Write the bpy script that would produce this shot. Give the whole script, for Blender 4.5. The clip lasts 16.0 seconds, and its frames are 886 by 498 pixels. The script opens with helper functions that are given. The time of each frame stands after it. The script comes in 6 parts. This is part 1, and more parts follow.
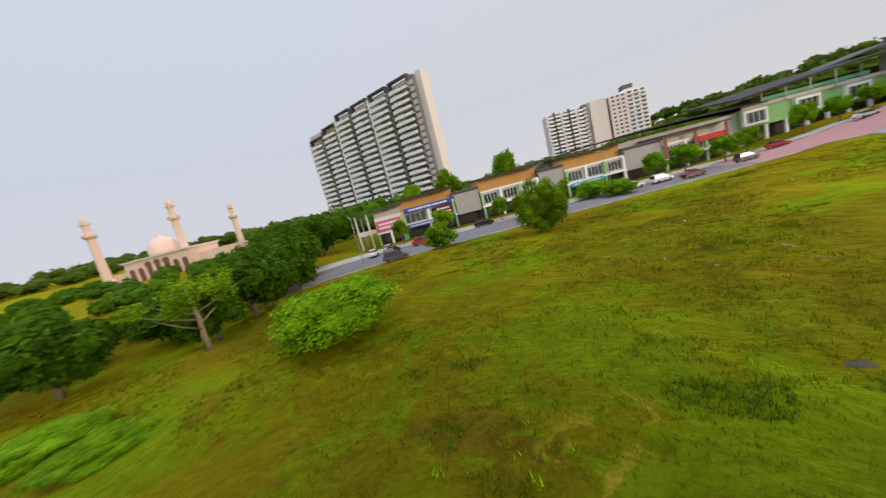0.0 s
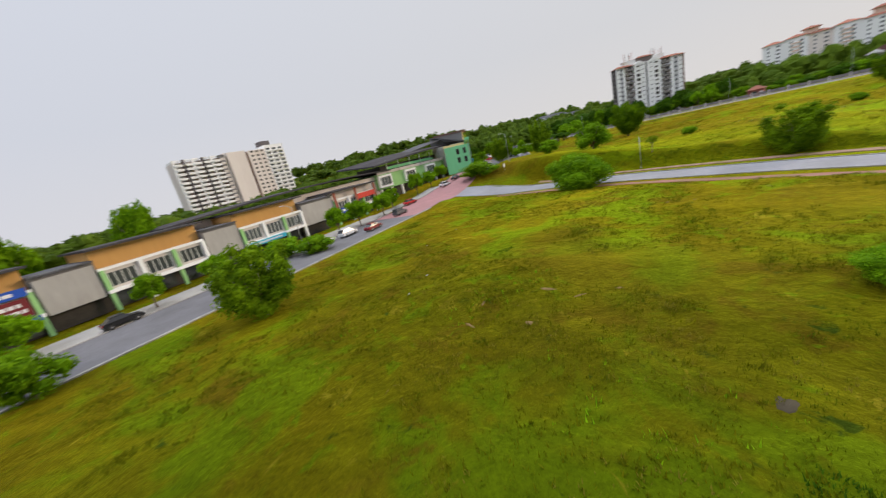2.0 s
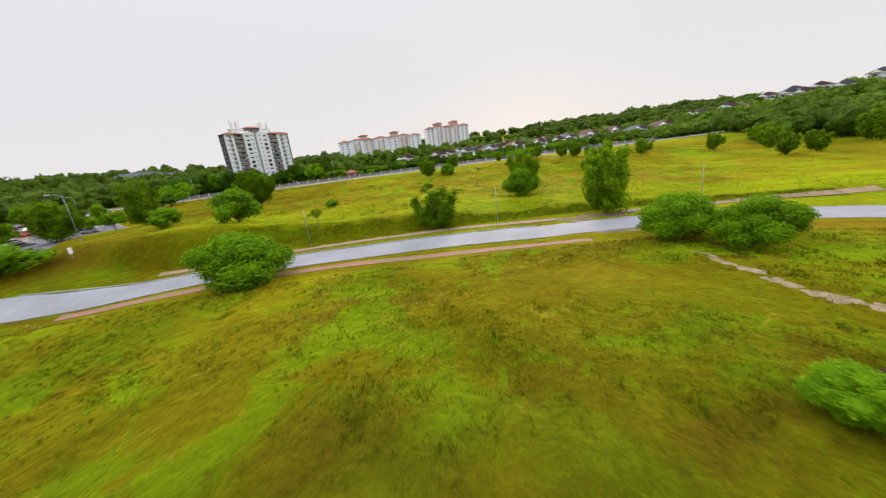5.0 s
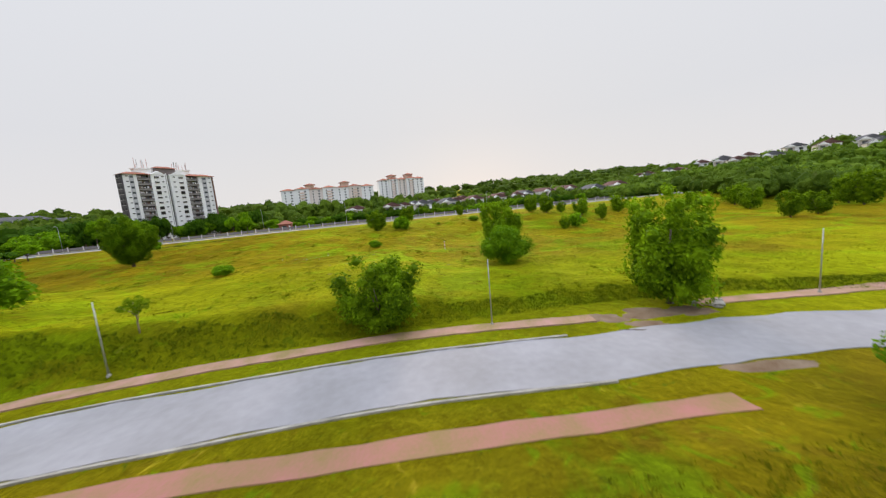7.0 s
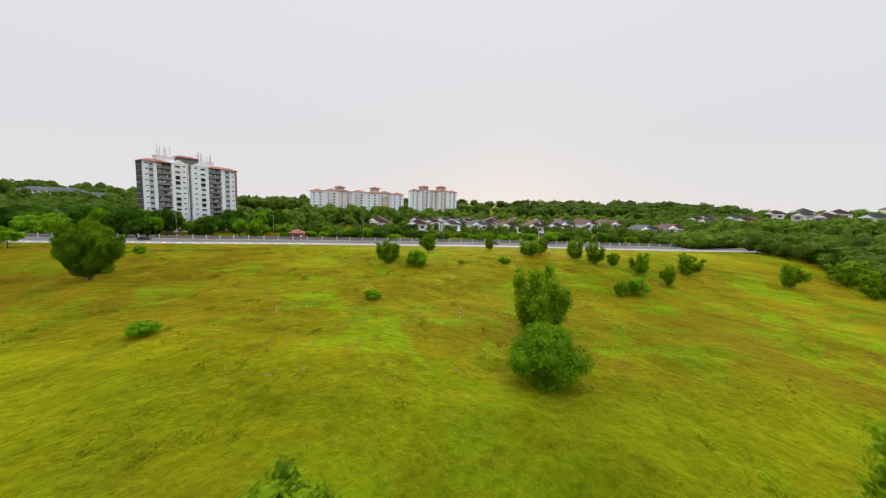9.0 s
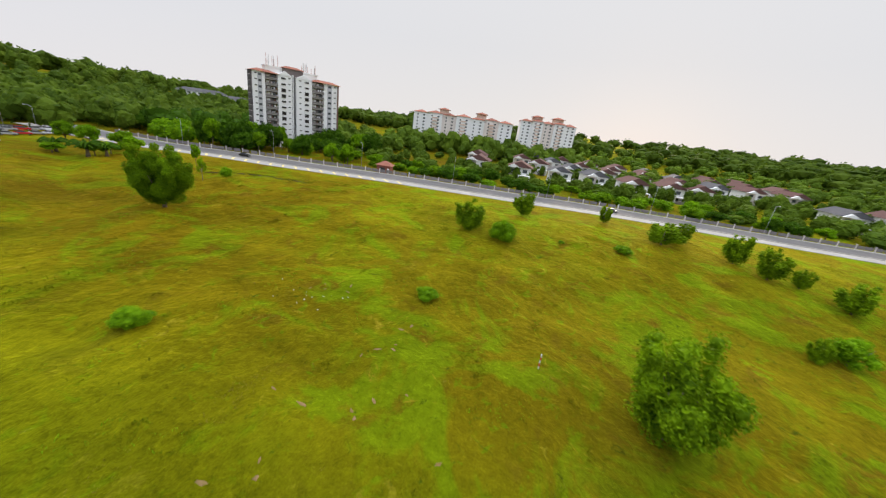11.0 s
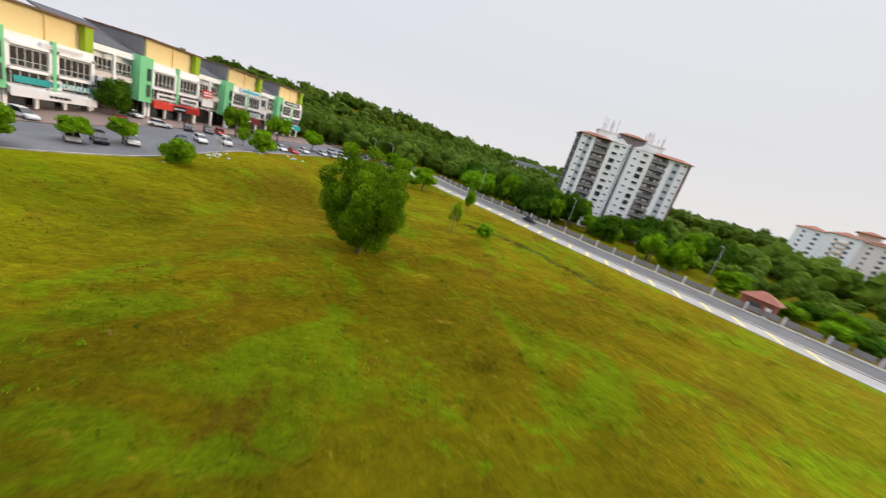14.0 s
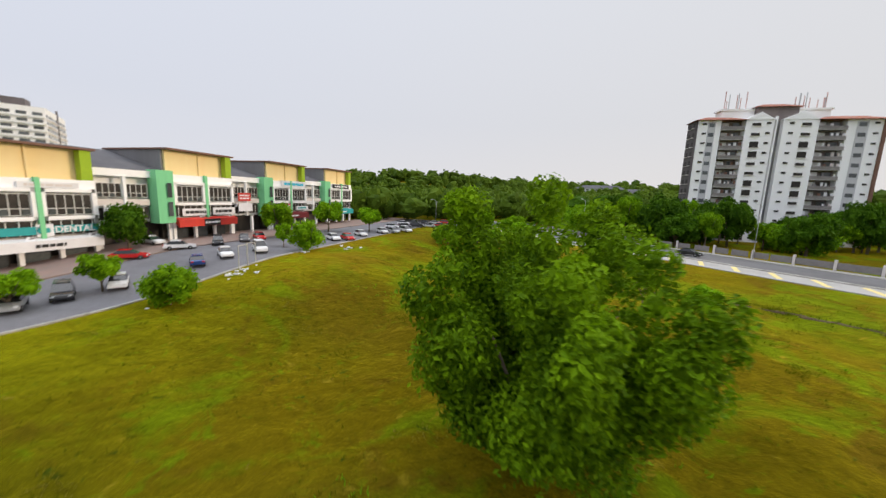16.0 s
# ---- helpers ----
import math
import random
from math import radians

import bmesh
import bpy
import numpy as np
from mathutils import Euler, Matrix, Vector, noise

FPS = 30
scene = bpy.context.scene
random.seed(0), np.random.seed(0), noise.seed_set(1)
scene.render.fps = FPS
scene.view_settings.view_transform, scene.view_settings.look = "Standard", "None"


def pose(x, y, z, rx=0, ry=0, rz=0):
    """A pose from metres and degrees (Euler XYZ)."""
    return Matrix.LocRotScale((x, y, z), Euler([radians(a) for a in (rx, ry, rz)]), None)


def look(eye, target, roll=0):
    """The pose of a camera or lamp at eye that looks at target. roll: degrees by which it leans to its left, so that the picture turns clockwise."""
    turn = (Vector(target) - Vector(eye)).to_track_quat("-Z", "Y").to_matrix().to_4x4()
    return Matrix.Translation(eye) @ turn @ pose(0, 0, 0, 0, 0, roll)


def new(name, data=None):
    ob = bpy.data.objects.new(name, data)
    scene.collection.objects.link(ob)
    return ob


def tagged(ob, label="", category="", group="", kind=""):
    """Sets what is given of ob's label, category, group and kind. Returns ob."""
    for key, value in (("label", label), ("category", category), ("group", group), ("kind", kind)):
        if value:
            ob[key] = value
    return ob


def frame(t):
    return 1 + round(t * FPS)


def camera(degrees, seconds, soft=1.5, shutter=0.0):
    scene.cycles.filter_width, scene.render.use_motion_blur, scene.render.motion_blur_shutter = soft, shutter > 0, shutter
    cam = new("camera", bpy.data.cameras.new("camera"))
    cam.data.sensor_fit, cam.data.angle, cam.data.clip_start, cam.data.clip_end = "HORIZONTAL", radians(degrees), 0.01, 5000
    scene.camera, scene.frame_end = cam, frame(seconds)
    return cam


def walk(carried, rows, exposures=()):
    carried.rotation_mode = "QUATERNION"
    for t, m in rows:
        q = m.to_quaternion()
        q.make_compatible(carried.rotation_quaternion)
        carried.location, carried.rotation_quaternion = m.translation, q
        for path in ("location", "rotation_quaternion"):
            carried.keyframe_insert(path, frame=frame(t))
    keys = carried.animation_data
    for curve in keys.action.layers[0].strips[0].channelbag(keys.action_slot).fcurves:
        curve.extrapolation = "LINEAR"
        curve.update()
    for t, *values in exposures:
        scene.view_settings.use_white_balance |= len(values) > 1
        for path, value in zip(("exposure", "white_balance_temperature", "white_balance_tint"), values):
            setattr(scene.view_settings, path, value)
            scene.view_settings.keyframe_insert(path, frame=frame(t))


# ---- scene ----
cam = camera(105.1, 16.0, soft=1.2, shutter=0.3)
METRES, EYE, TILT, LEAN, TURN = 180.0, 13.5, 0.0, 0.0, 27.0
PATH = [
    (0, (3.942, 2.545, 15.157), (2.814, 4.165, 14.837), -14.5),
    (0.5, (0.978, 4.191, 15.918), (0.238, 6.008, 15.528), -14.3),
    (1, (-1.711, 6.471, 16.668), (-1.988, 8.4, 16.219), -13.8),
    (1.5, (-3.908, 9.251, 17.278), (-3.703, 11.178, 16.783), -13.9),
    (2, (-5.222, 12.862, 17.497), (-4.524, 14.665, 16.981), -13.2),
    (2.5, (-6.054, 16.201, 18.086), (-4.924, 17.765, 17.559), -11.3),
    (3, (-6.025, 19.597, 18.376), (-4.592, 20.888, 17.85), -9.2),
    (3.5, (-5.205, 22.671, 18.611), (-3.576, 23.705, 18.083), -7.6),
    (4, (-2.982, 26.319, 18.746), (-1.192, 27.039, 18.219), -6.5),
    (4.2, (-1.525, 28.008, 18.829), (0.306, 28.612, 18.298), -6.4),
    (6.3, (28.391, 37.017, 18.233), (30.337, 37.023, 17.773), -7.7),
    (6.5, (31.35, 36.884, 18.009), (33.305, 36.873, 17.591), -7.2),
    (7, (37.968, 36.433, 17.873), (39.95, 36.402, 17.605), -5.1),
    (7.5, (44.39, 36.099, 18.34), (46.385, 36.068, 18.2), -2.8),
    (8, (50.039, 35.502, 19.994), (52.036, 35.492, 19.898), -1.5),
    (10.3, (75.203, 33.307, 32.413), (77.079, 33.743, 31.875), 6.4),
    (10.5, (77.606, 33.857, 32.8), (79.454, 34.347, 32.214), 6.9),
    (11, (84.077, 36.095, 32.984), (85.86, 36.71, 32.318), 8.0),
    (11.5, (90.968, 39.479, 32.505), (92.685, 40.216, 31.792), 9.2),
    (12, (97.991, 43.488, 31.764), (99.631, 44.364, 31.025), 10.4),
    (12.5, (105.482, 48.283, 30.566), (107.018, 49.325, 29.821), 11.7),
    (13, (113.932, 55.811, 27.75), (115.305, 57.085, 27.048), 13.3),
    (13.5, (119.565, 64.959, 26.383), (120.693, 66.483, 25.747), 15.7),
    (14, (124.077, 75.906, 24.072), (124.872, 77.662, 23.54), 17.4),
    (14.5, (126.224, 84.687, 22.473), (126.706, 86.579, 22.038), 17.5),
    (15, (125.359, 92.971, 22.001), (125.713, 94.901, 21.616), 15.2),
    (15.5, (124.44, 100.047, 21.893), (124.778, 101.988, 21.548), 10.4),
    (16, (124.06, 106.478, 21.23), (124.485, 108.409, 20.931), 2.2),
]
EXPOSURES = [(0.0, -0.24), (0.5, -0.22), (1.5, -0.22), (2.0, -0.20), (2.5, -0.14), (3.0, -0.01), (4.0, 0.07), (6.5, -0.02), (8.0, -0.06), (11.0, 0.0), (14.5, 0.0), (16.0, -0.08)]
walk(cam, [(t, look(eye, target, roll)) for t, eye, target, roll in PATH], EXPOSURES)

# ---- world and light ----
world = bpy.data.worlds.new("world")
scene.world = world
world.use_nodes = True
wn = world.node_tree
wn.nodes.clear()
sky = wn.nodes.new("ShaderNodeTexSky")
sky.sky_type, sky.sun_disc = "NISHITA", False
sky.sun_elevation, sky.sun_rotation = radians(4), radians(97)
sky.air_density, sky.dust_density, sky.ozone_density = 1.0, 2.0, 1.0
sky_gain = wn.nodes.new("ShaderNodeMix")
sky_gain.data_type, sky_gain.blend_type = "RGBA", "MULTIPLY"
sky_gain.inputs[0].default_value = 1.0
sky_gain.inputs[7].default_value = (0.1, 0.1, 0.1, 1)
# a high thin overcast that hides most of the blue
tc = wn.nodes.new("ShaderNodeTexCoord")
sep = wn.nodes.new("ShaderNodeSeparateXYZ")
ramp = wn.nodes.new("ShaderNodeValToRGB")
ramp.color_ramp.elements[0].position, ramp.color_ramp.elements[0].color = 0.0, (0.82, 0.80, 0.80, 1)
ramp.color_ramp.elements[1].position, ramp.color_ramp.elements[1].color = 1.0, (3.0, 3.0, 3.0, 1)
high = ramp.color_ramp.elements.new(0.80)
high.color = (1.9, 1.93, 1.98, 1)
mid = ramp.color_ramp.elements.new(0.2)
mid.color = (0.765, 0.775, 0.81, 1)
lift = ramp.color_ramp.elements.new(0.60)
lift.color = (0.80, 0.825, 0.88, 1)
veil = wn.nodes.new("ShaderNodeMix")
veil.data_type = "RGBA"
veil.inputs[0].default_value = 0.98
bg = wn.nodes.new("ShaderNodeBackground")
bg.inputs[1].default_value = 1.0
wo = wn.nodes.new("ShaderNodeOutputWorld")
wn.links.new(sky.outputs[0], sky_gain.inputs[6])
wn.links.new(tc.outputs["Generated"], sep.inputs[0])
wn.links.new(sep.outputs[2], ramp.inputs[0])
wn.links.new(sky_gain.outputs[2], veil.inputs[6])
side = wn.nodes.new("ShaderNodeMapRange")
side.inputs[1].default_value, side.inputs[2].default_value = -1.0, 1.0
wn.links.new(sep.outputs[0], side.inputs[0])
cast = wn.nodes.new("ShaderNodeMix")
cast.data_type = "RGBA"
cast.inputs[6].default_value, cast.inputs[7].default_value = (0.95, 0.99, 1.09, 1), (1.01, 0.995, 0.975, 1)
wn.links.new(side.outputs[0], cast.inputs[0])
tinted = wn.nodes.new("ShaderNodeMix")
tinted.data_type, tinted.blend_type = "RGBA", "MULTIPLY"
tinted.inputs[0].default_value = 1.0
wn.links.new(ramp.outputs[0], tinted.inputs[6])
wn.links.new(cast.outputs[2], tinted.inputs[7])
wn.links.new(tinted.outputs[2], veil.inputs[7])
wn.links.new(veil.outputs[2], bg.inputs[0])
wn.links.new(bg.outputs[0], wo.inputs[0])

sun = new("sun", bpy.data.lights.new("sun", "SUN"))
sun.data.energy, sun.data.angle, sun.data.color = 1.9, radians(12), (1.0, 0.78, 0.55)
sun.matrix_world = look((0, 0, 0), (-0.985, 0.12, -0.20))
scene.view_settings.exposure = 0.0


# ---- materials ----
def material(name, c1, c2=None, scale=1.0, rough=0.8, metal=0.0, bump=0.0, bscale=None, vary=0.0, spec=0.3, streak=0.0):
    """A procedural surface: two tones mixed by noise at two scales, fine relief, and a small change from piece to piece."""
    m = bpy.data.materials.new(name)
    m.use_nodes = True
    t = m.node_tree
    b = t.nodes["Principled BSDF"]
    b.inputs["Roughness"].default_value, b.inputs["Metallic"].default_value = rough, metal
    b.inputs["Specular IOR Level"].default_value = spec
    c2 = c2 or tuple(v * 0.75 for v in c1)
    co = t.nodes.new("ShaderNodeTexCoord")
    n1, n2 = t.nodes.new("ShaderNodeTexNoise"), t.nodes.new("ShaderNodeTexNoise")
    n1.inputs["Scale"].default_value, n1.inputs["Detail"].default_value = scale, 4
    n2.inputs["Scale"].default_value, n2.inputs["Detail"].default_value = scale * 9, 3
    mp = t.nodes.new("ShaderNodeMapping")
    if streak:
        mp.inputs["Scale"].default_value = (1, 1, streak)
    t.links.new(co.outputs["Object"], mp.inputs[0])
    for n in (n1, n2):
        t.links.new(mp.outputs[0], n.inputs["Vector"])
    add = t.nodes.new("ShaderNodeMath")
    add.operation = "MULTIPLY_ADD"
    add.inputs[1].default_value = 0.45
    t.links.new(n2.outputs[0], add.inputs[0])
    t.links.new(n1.outputs[0], add.inputs[2])
    r = t.nodes.new("ShaderNodeMapRange")
    r.inputs[1].default_value, r.inputs[2].default_value = 0.5, 0.95
    t.links.new(add.outputs[0], r.inputs[0])
    mix = t.nodes.new("ShaderNodeMix")
    mix.data_type = "RGBA"
    mix.inputs[6].default_value, mix.inputs[7].default_value = (*c1, 1), (*c2, 1)
    t.links.new(r.outputs[0], mix.inputs[0])
    out = mix.outputs[2]
    if vary:
        info = t.nodes.new("ShaderNodeObjectInfo")
        hv = t.nodes.new("ShaderNodeHueSaturation")
        mr = t.nodes.new("ShaderNodeMapRange")
        mr.inputs[3].default_value, mr.inputs[4].default_value = 1 - vary, 1 + vary
        t.links.new(info.outputs["Random"], mr.inputs[0])
        t.links.new(mr.outputs[0], hv.inputs["Value"])
        t.links.new(out, hv.inputs["Color"])
        out = hv.outputs[0]
    t.links.new(out, b.inputs["Base Color"])
    if bump:
        bp = t.nodes.new("ShaderNodeBump")
        bp.inputs["Strength"].default_value = bump
        bp.inputs["Distance"].default_value = 0.05
        nb = t.nodes.new("ShaderNodeTexNoise")
        nb.inputs["Scale"].default_value, nb.inputs["Detail"].default_value = bscale or scale * 12, 5
        t.links.new(co.outputs["Object"], nb.inputs["Vector"])
        t.links.new(nb.outputs[0], bp.inputs["Height"])
        t.links.new(bp.outputs[0], b.inputs["Normal"])
    return m


def leaf_material(name, dark, light, trans=0.3, vary=0.15):
    """Leaves: each leaf its own tone, each tree a slightly different green, some light through the blade."""
    m = bpy.data.materials.new(name)
    m.use_nodes = True
    t = m.node_tree
    b = t.nodes["Principled BSDF"]
    b.inputs["Roughness"].default_value, b.inputs["Specular IOR Level"].default_value = 0.7, 0.08
    geo, info = t.nodes.new("ShaderNodeNewGeometry"), t.nodes.new("ShaderNodeObjectInfo")
    mix = t.nodes.new("ShaderNodeMix")
    mix.data_type = "RGBA"
    mix.inputs[6].default_value, mix.inputs[7].default_value = (*dark, 1), (*light, 1)
    co = t.nodes.new("ShaderNodeTexCoord")
    n = t.nodes.new("ShaderNodeTexNoise")
    n.inputs["Scale"].default_value, n.inputs["Detail"].default_value = 4.0, 2
    t.links.new(co.outputs["Object"], n.inputs["Vector"])
    add = t.nodes.new("ShaderNodeMath")
    add.operation = "MULTIPLY_ADD"
    add.inputs[1].default_value, add.inputs[2].default_value = 0.5, -0.32
    t.links.new(geo.outputs["Random Per Island"], add.inputs[0])
    a2 = t.nodes.new("ShaderNodeMath")
    a2.operation = "MULTIPLY_ADD"
    a2.inputs[1].default_value = 1.25
    a2.use_clamp = True
    t.links.new(n.outputs[0], a2.inputs[0])
    t.links.new(add.outputs[0], a2.inputs[2])
    t.links.new(a2.outputs[0], mix.inputs[0])
    hv = t.nodes.new("ShaderNodeHueSaturation")
    mr = t.nodes.new("ShaderNodeMapRange")
    mr.inputs[3].default_value, mr.inputs[4].default_value = 1 - vary, 1 + vary
    t.links.new(info.outputs["Random"], mr.inputs[0])
    t.links.new(mr.outputs[0], hv.inputs["Value"])
    t.links.new(mix.outputs[2], hv.inputs["Color"])
    t.links.new(hv.outputs[0], b.inputs["Base Color"])
    tr = t.nodes.new("ShaderNodeBsdfTranslucent")
    t.links.new(hv.outputs[0], tr.inputs[0])
    ms = t.nodes.new("ShaderNodeMixShader")
    ms.inputs[0].default_value = trans
    t.links.new(b.outputs[0], ms.inputs[1])
    t.links.new(tr.outputs[0], ms.inputs[2])
    t.links.new(ms.outputs[0], t.nodes["Material Output"].inputs[0])
    return m


def grass_material():
    """Rough pasture: olive and ochre swathes, fresh green patches, bare clay spots, fine blade grain."""
    m = bpy.data.materials.new("pasture")
    m.use_nodes = True
    t = m.node_tree
    b = t.nodes["Principled BSDF"]
    b.inputs["Roughness"].default_value, b.inputs["Specular IOR Level"].default_value = 0.95, 0.02
    co = t.nodes.new("ShaderNodeTexCoord")

    def nz(scale, detail=4, rough=0.55, distort=0.0):
        n = t.nodes.new("ShaderNodeTexNoise")
        n.inputs["Scale"].default_value, n.inputs["Detail"].default_value = scale, detail
        n.inputs["Roughness"].default_value, n.inputs["Distortion"].default_value = rough, distort
        t.links.new(co.outputs["Object"], n.inputs["Vector"])
        return n.outputs[0]

    def rng(v, a, c):
        r = t.nodes.new("ShaderNodeMapRange")
        r.interpolation_type = "SMOOTHSTEP"
        r.inputs[1].default_value, r.inputs[2].default_value = a, c
        t.links.new(v, r.inputs[0])
        return r.outputs[0]

    def mixc(f, a, c):
        x = t.nodes.new("ShaderNodeMix")
        x.data_type = "RGBA"
        for i, v in ((6, a), (7, c)):
            if isinstance(v, tuple):
                x.inputs[i].default_value = (*v, 1)
            else:
                t.links.new(v, x.inputs[i])
        if isinstance(f, float):
            x.inputs[0].default_value = f
        else:
            t.links.new(f, x.inputs[0])
        return x.outputs[2]

    base = mixc(rng(nz(0.035, 5), 0.42, 0.58), OCHRE, OLIVE)
    base = mixc(rng(nz(0.075, 6, 0.62, 0.8), 0.50, 0.60), base, FRESH)
    base = mixc(rng(nz(0.15, 5, 0.65, 0.5), 0.55, 0.66), base, BROWN)
    base = mixc(rng(nz(0.33, 5, 0.65, 1.2), 0.57, 0.66), base, FRESH)
    base = mixc(rng(nz(0.24, 6, 0.7, 1.5), 0.61, 0.69), base, STRAW)
    base = mixc(rng(nz(0.62, 6, 0.7, 0.6), 0.61, 0.70), base, DARKG)
    base = mixc(rng(nz(0.55, 7, 0.8, 1.4), 0.66, 0.72), base, CLAY)
    # eastern field fresher and more yellow than the western; backlit glow put into colour
    sp = t.nodes.new("ShaderNodeSeparateXYZ")
    t.links.new(co.outputs["Object"], sp.inputs[0])
    ml = t.nodes.new("ShaderNodeMath")
    ml.operation = "MULTIPLY"
    ml.inputs[1].default_value = 0.50
    south = t.nodes.new("ShaderNodeMath")
    south.operation = "MULTIPLY"
    t.links.new(rng(sp.outputs[0], 54.0, 72.0), south.inputs[0])
    t.links.new(mixc(rng(sp.outputs[0], 86.0, 116.0), (1.0, 1.0, 1.0), (0.0, 0.0, 0.0)), south.inputs[1])
    t.links.new(south.outputs[0], ml.inputs[0])
    base = mixc(ml.outputs[0], base, EAST_GLOW)
    base = mixc(rng(nz(0.028, 3, 0.5), 0.55, 0.70), base, RUSSET)
    # dark south-west stretch: dimming towards the view's corner put into the grass colour
    off = t.nodes.new("ShaderNodeVectorMath")
    off.operation = "DISTANCE"
    off.inputs[1].default_value = (15.0, 2.0, 6.0)
    t.links.new(co.outputs["Object"], off.inputs[0])
    rim = t.nodes.new("ShaderNodeMath")
    rim.operation = "MULTIPLY_ADD"
    rim.inputs[1].default_value = 14.0
    t.links.new(nz(0.09, 4, 0.6, 0.5), rim.inputs[0])
    t.links.new(off.outputs["Value"], rim.inputs[2])
    keep = t.nodes.new("ShaderNodeMath")
    keep.operation = "MULTIPLY_ADD"
    keep.inputs[1].default_value, keep.inputs[2].default_value = -0.75, 0.75
    t.links.new(rng(rim.outputs[0], 13.0, 26.0), keep.inputs[0])
    base = mixc(keep.outputs[0], base, SW_DIM)
    # west tinted darker: dimness of ground seen away from the sun put into colour
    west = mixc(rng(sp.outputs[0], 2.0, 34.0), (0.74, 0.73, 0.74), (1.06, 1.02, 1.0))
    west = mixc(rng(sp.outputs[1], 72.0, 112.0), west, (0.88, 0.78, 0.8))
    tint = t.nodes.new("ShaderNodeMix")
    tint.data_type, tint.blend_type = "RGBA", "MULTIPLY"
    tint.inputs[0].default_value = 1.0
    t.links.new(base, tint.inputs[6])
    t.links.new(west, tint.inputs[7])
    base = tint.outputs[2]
    clumps = t.nodes.new("ShaderNodeMath")
    clumps.operation = "MULTIPLY_ADD"
    clumps.inputs[1].default_value = 0.8
    t.links.new(nz(1.1, 5, 0.65, 0.5), clumps.inputs[0])
    t.links.new(nz(5.5, 6, 0.78), clumps.inputs[2])
    broad = t.nodes.new("ShaderNodeMath")
    broad.operation = "MULTIPLY_ADD"
    broad.inputs[1].default_value = 0.9
    t.links.new(nz(0.06, 4, 0.6, 0.8), broad.inputs[0])
    t.links.new(clumps.outputs[0], broad.inputs[2])
    fine = broad.outputs[0]
    hv = t.nodes.new("ShaderNodeHueSaturation")
    mr = t.nodes.new("ShaderNodeMapRange")
    mr.inputs[1].default_value, mr.inputs[2].default_value = 1.05, 1.65
    mr.inputs[3].default_value, mr.inputs[4].default_value = 0.58, 1.42
    t.links.new(fine, mr.inputs[0])
    t.links.new(mr.outputs[0], hv.inputs["Value"])
    t.links.new(base, hv.inputs["Color"])
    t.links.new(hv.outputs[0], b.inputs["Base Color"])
    sat = t.nodes.new("ShaderNodeHueSaturation")
    sat.inputs["Value"].default_value = 5.5
    bp = t.nodes.new("ShaderNodeBump")
    bp.inputs["Strength"].default_value, bp.inputs["Distance"].default_value = 0.45, 0.25
    t.links.new(nz(2.2, 7, 0.7), bp.inputs["Height"])
    hum = t.nodes.new("ShaderNodeBump")
    hum.inputs["Strength"].default_value, hum.inputs["Distance"].default_value = 0.42, 0.8
    t.links.new(nz(0.42, 4, 0.55, 0.4), hum.inputs["Height"])
    t.links.new(hum.outputs[0], bp.inputs["Normal"])
    # blade tips catch light at a low angle
    b.inputs["Sheen Weight"].default_value, b.inputs["Sheen Roughness"].default_value = 0.85, 0.45
    t.links.new(hv.outputs[0], sat.inputs["Color"])
    t.links.new(sat.outputs[0], b.inputs["Sheen Tint"])
    t.links.new(bp.outputs[0], b.inputs["Normal"])
    return m


OCHRE, OLIVE, FRESH = (0.088, 0.076, 0.002), (0.086, 0.087, 0.002), (0.077, 0.114, 0.002)
BROWN, DARKG, CLAY = (0.078, 0.061, 0.003), (0.026, 0.046, 0.003), (0.24, 0.145, 0.07)
STRAW, RUSSET = (0.148, 0.130, 0.008), (0.080, 0.065, 0.003)
EAST_GLOW, SW_DIM = (0.116, 0.158, 0.002), (0.034, 0.033, 0.002)
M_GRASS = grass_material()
M_VERGE = material("verge_grass", (0.17, 0.19, 0.012), (0.22, 0.15, 0.03), 0.5, 0.95, bump=0.5, bscale=5)
M_ASPHALT = material("asphalt", (0.185, 0.183, 0.20), (0.135, 0.132, 0.142), 0.25, 0.85, bump=0.2, bscale=30)
M_DKASPHALT = material("dark_asphalt", (0.17, 0.165, 0.168), (0.12, 0.118, 0.118), 0.25, 0.9, bump=0.2, bscale=30)
M_ROADGREY = material("road_grey", (0.33, 0.33, 0.365), (0.25, 0.25, 0.27), 0.15, 0.8, bump=0.2, bscale=25)
M_PINK = material("pink_paving", (0.42, 0.21, 0.22), (0.34, 0.19, 0.19), 0.4, 0.85, bump=0.2, bscale=20)
M_REDPATH = material("red_paving", (0.36, 0.16, 0.14), (0.24, 0.17, 0.07), 0.5, 0.85, bump=0.2, bscale=20)
M_PALEPATH = material("worn_paving", (0.44, 0.25, 0.22), (0.25, 0.19, 0.08), 0.45, 0.9, bump=0.2, bscale=15)
M_PAVE = material("worn_brown_paving", (0.30, 0.20, 0.17), (0.24, 0.19, 0.17), 0.5, 0.85, bump=0.2, bscale=10)
M_KERB = material("kerb_concrete", (0.42, 0.40, 0.37), (0.24, 0.23, 0.20), 0.8, 0.9)
M_CONC = material("concrete", (0.44, 0.425, 0.405), (0.33, 0.315, 0.295), 0.3, 0.9, streak=0.2)
M_DIRT = material("bare_mud", (0.15, 0.095, 0.055), (0.24, 0.18, 0.13), 0.7, 0.95, bump=0.5, bscale=4)
M_DARKSOIL = material("eroded_dark_soil", (0.045, 0.030, 0.014), (0.11, 0.075, 0.035), 0.9, 0.95, bump=0.5, bscale=4)
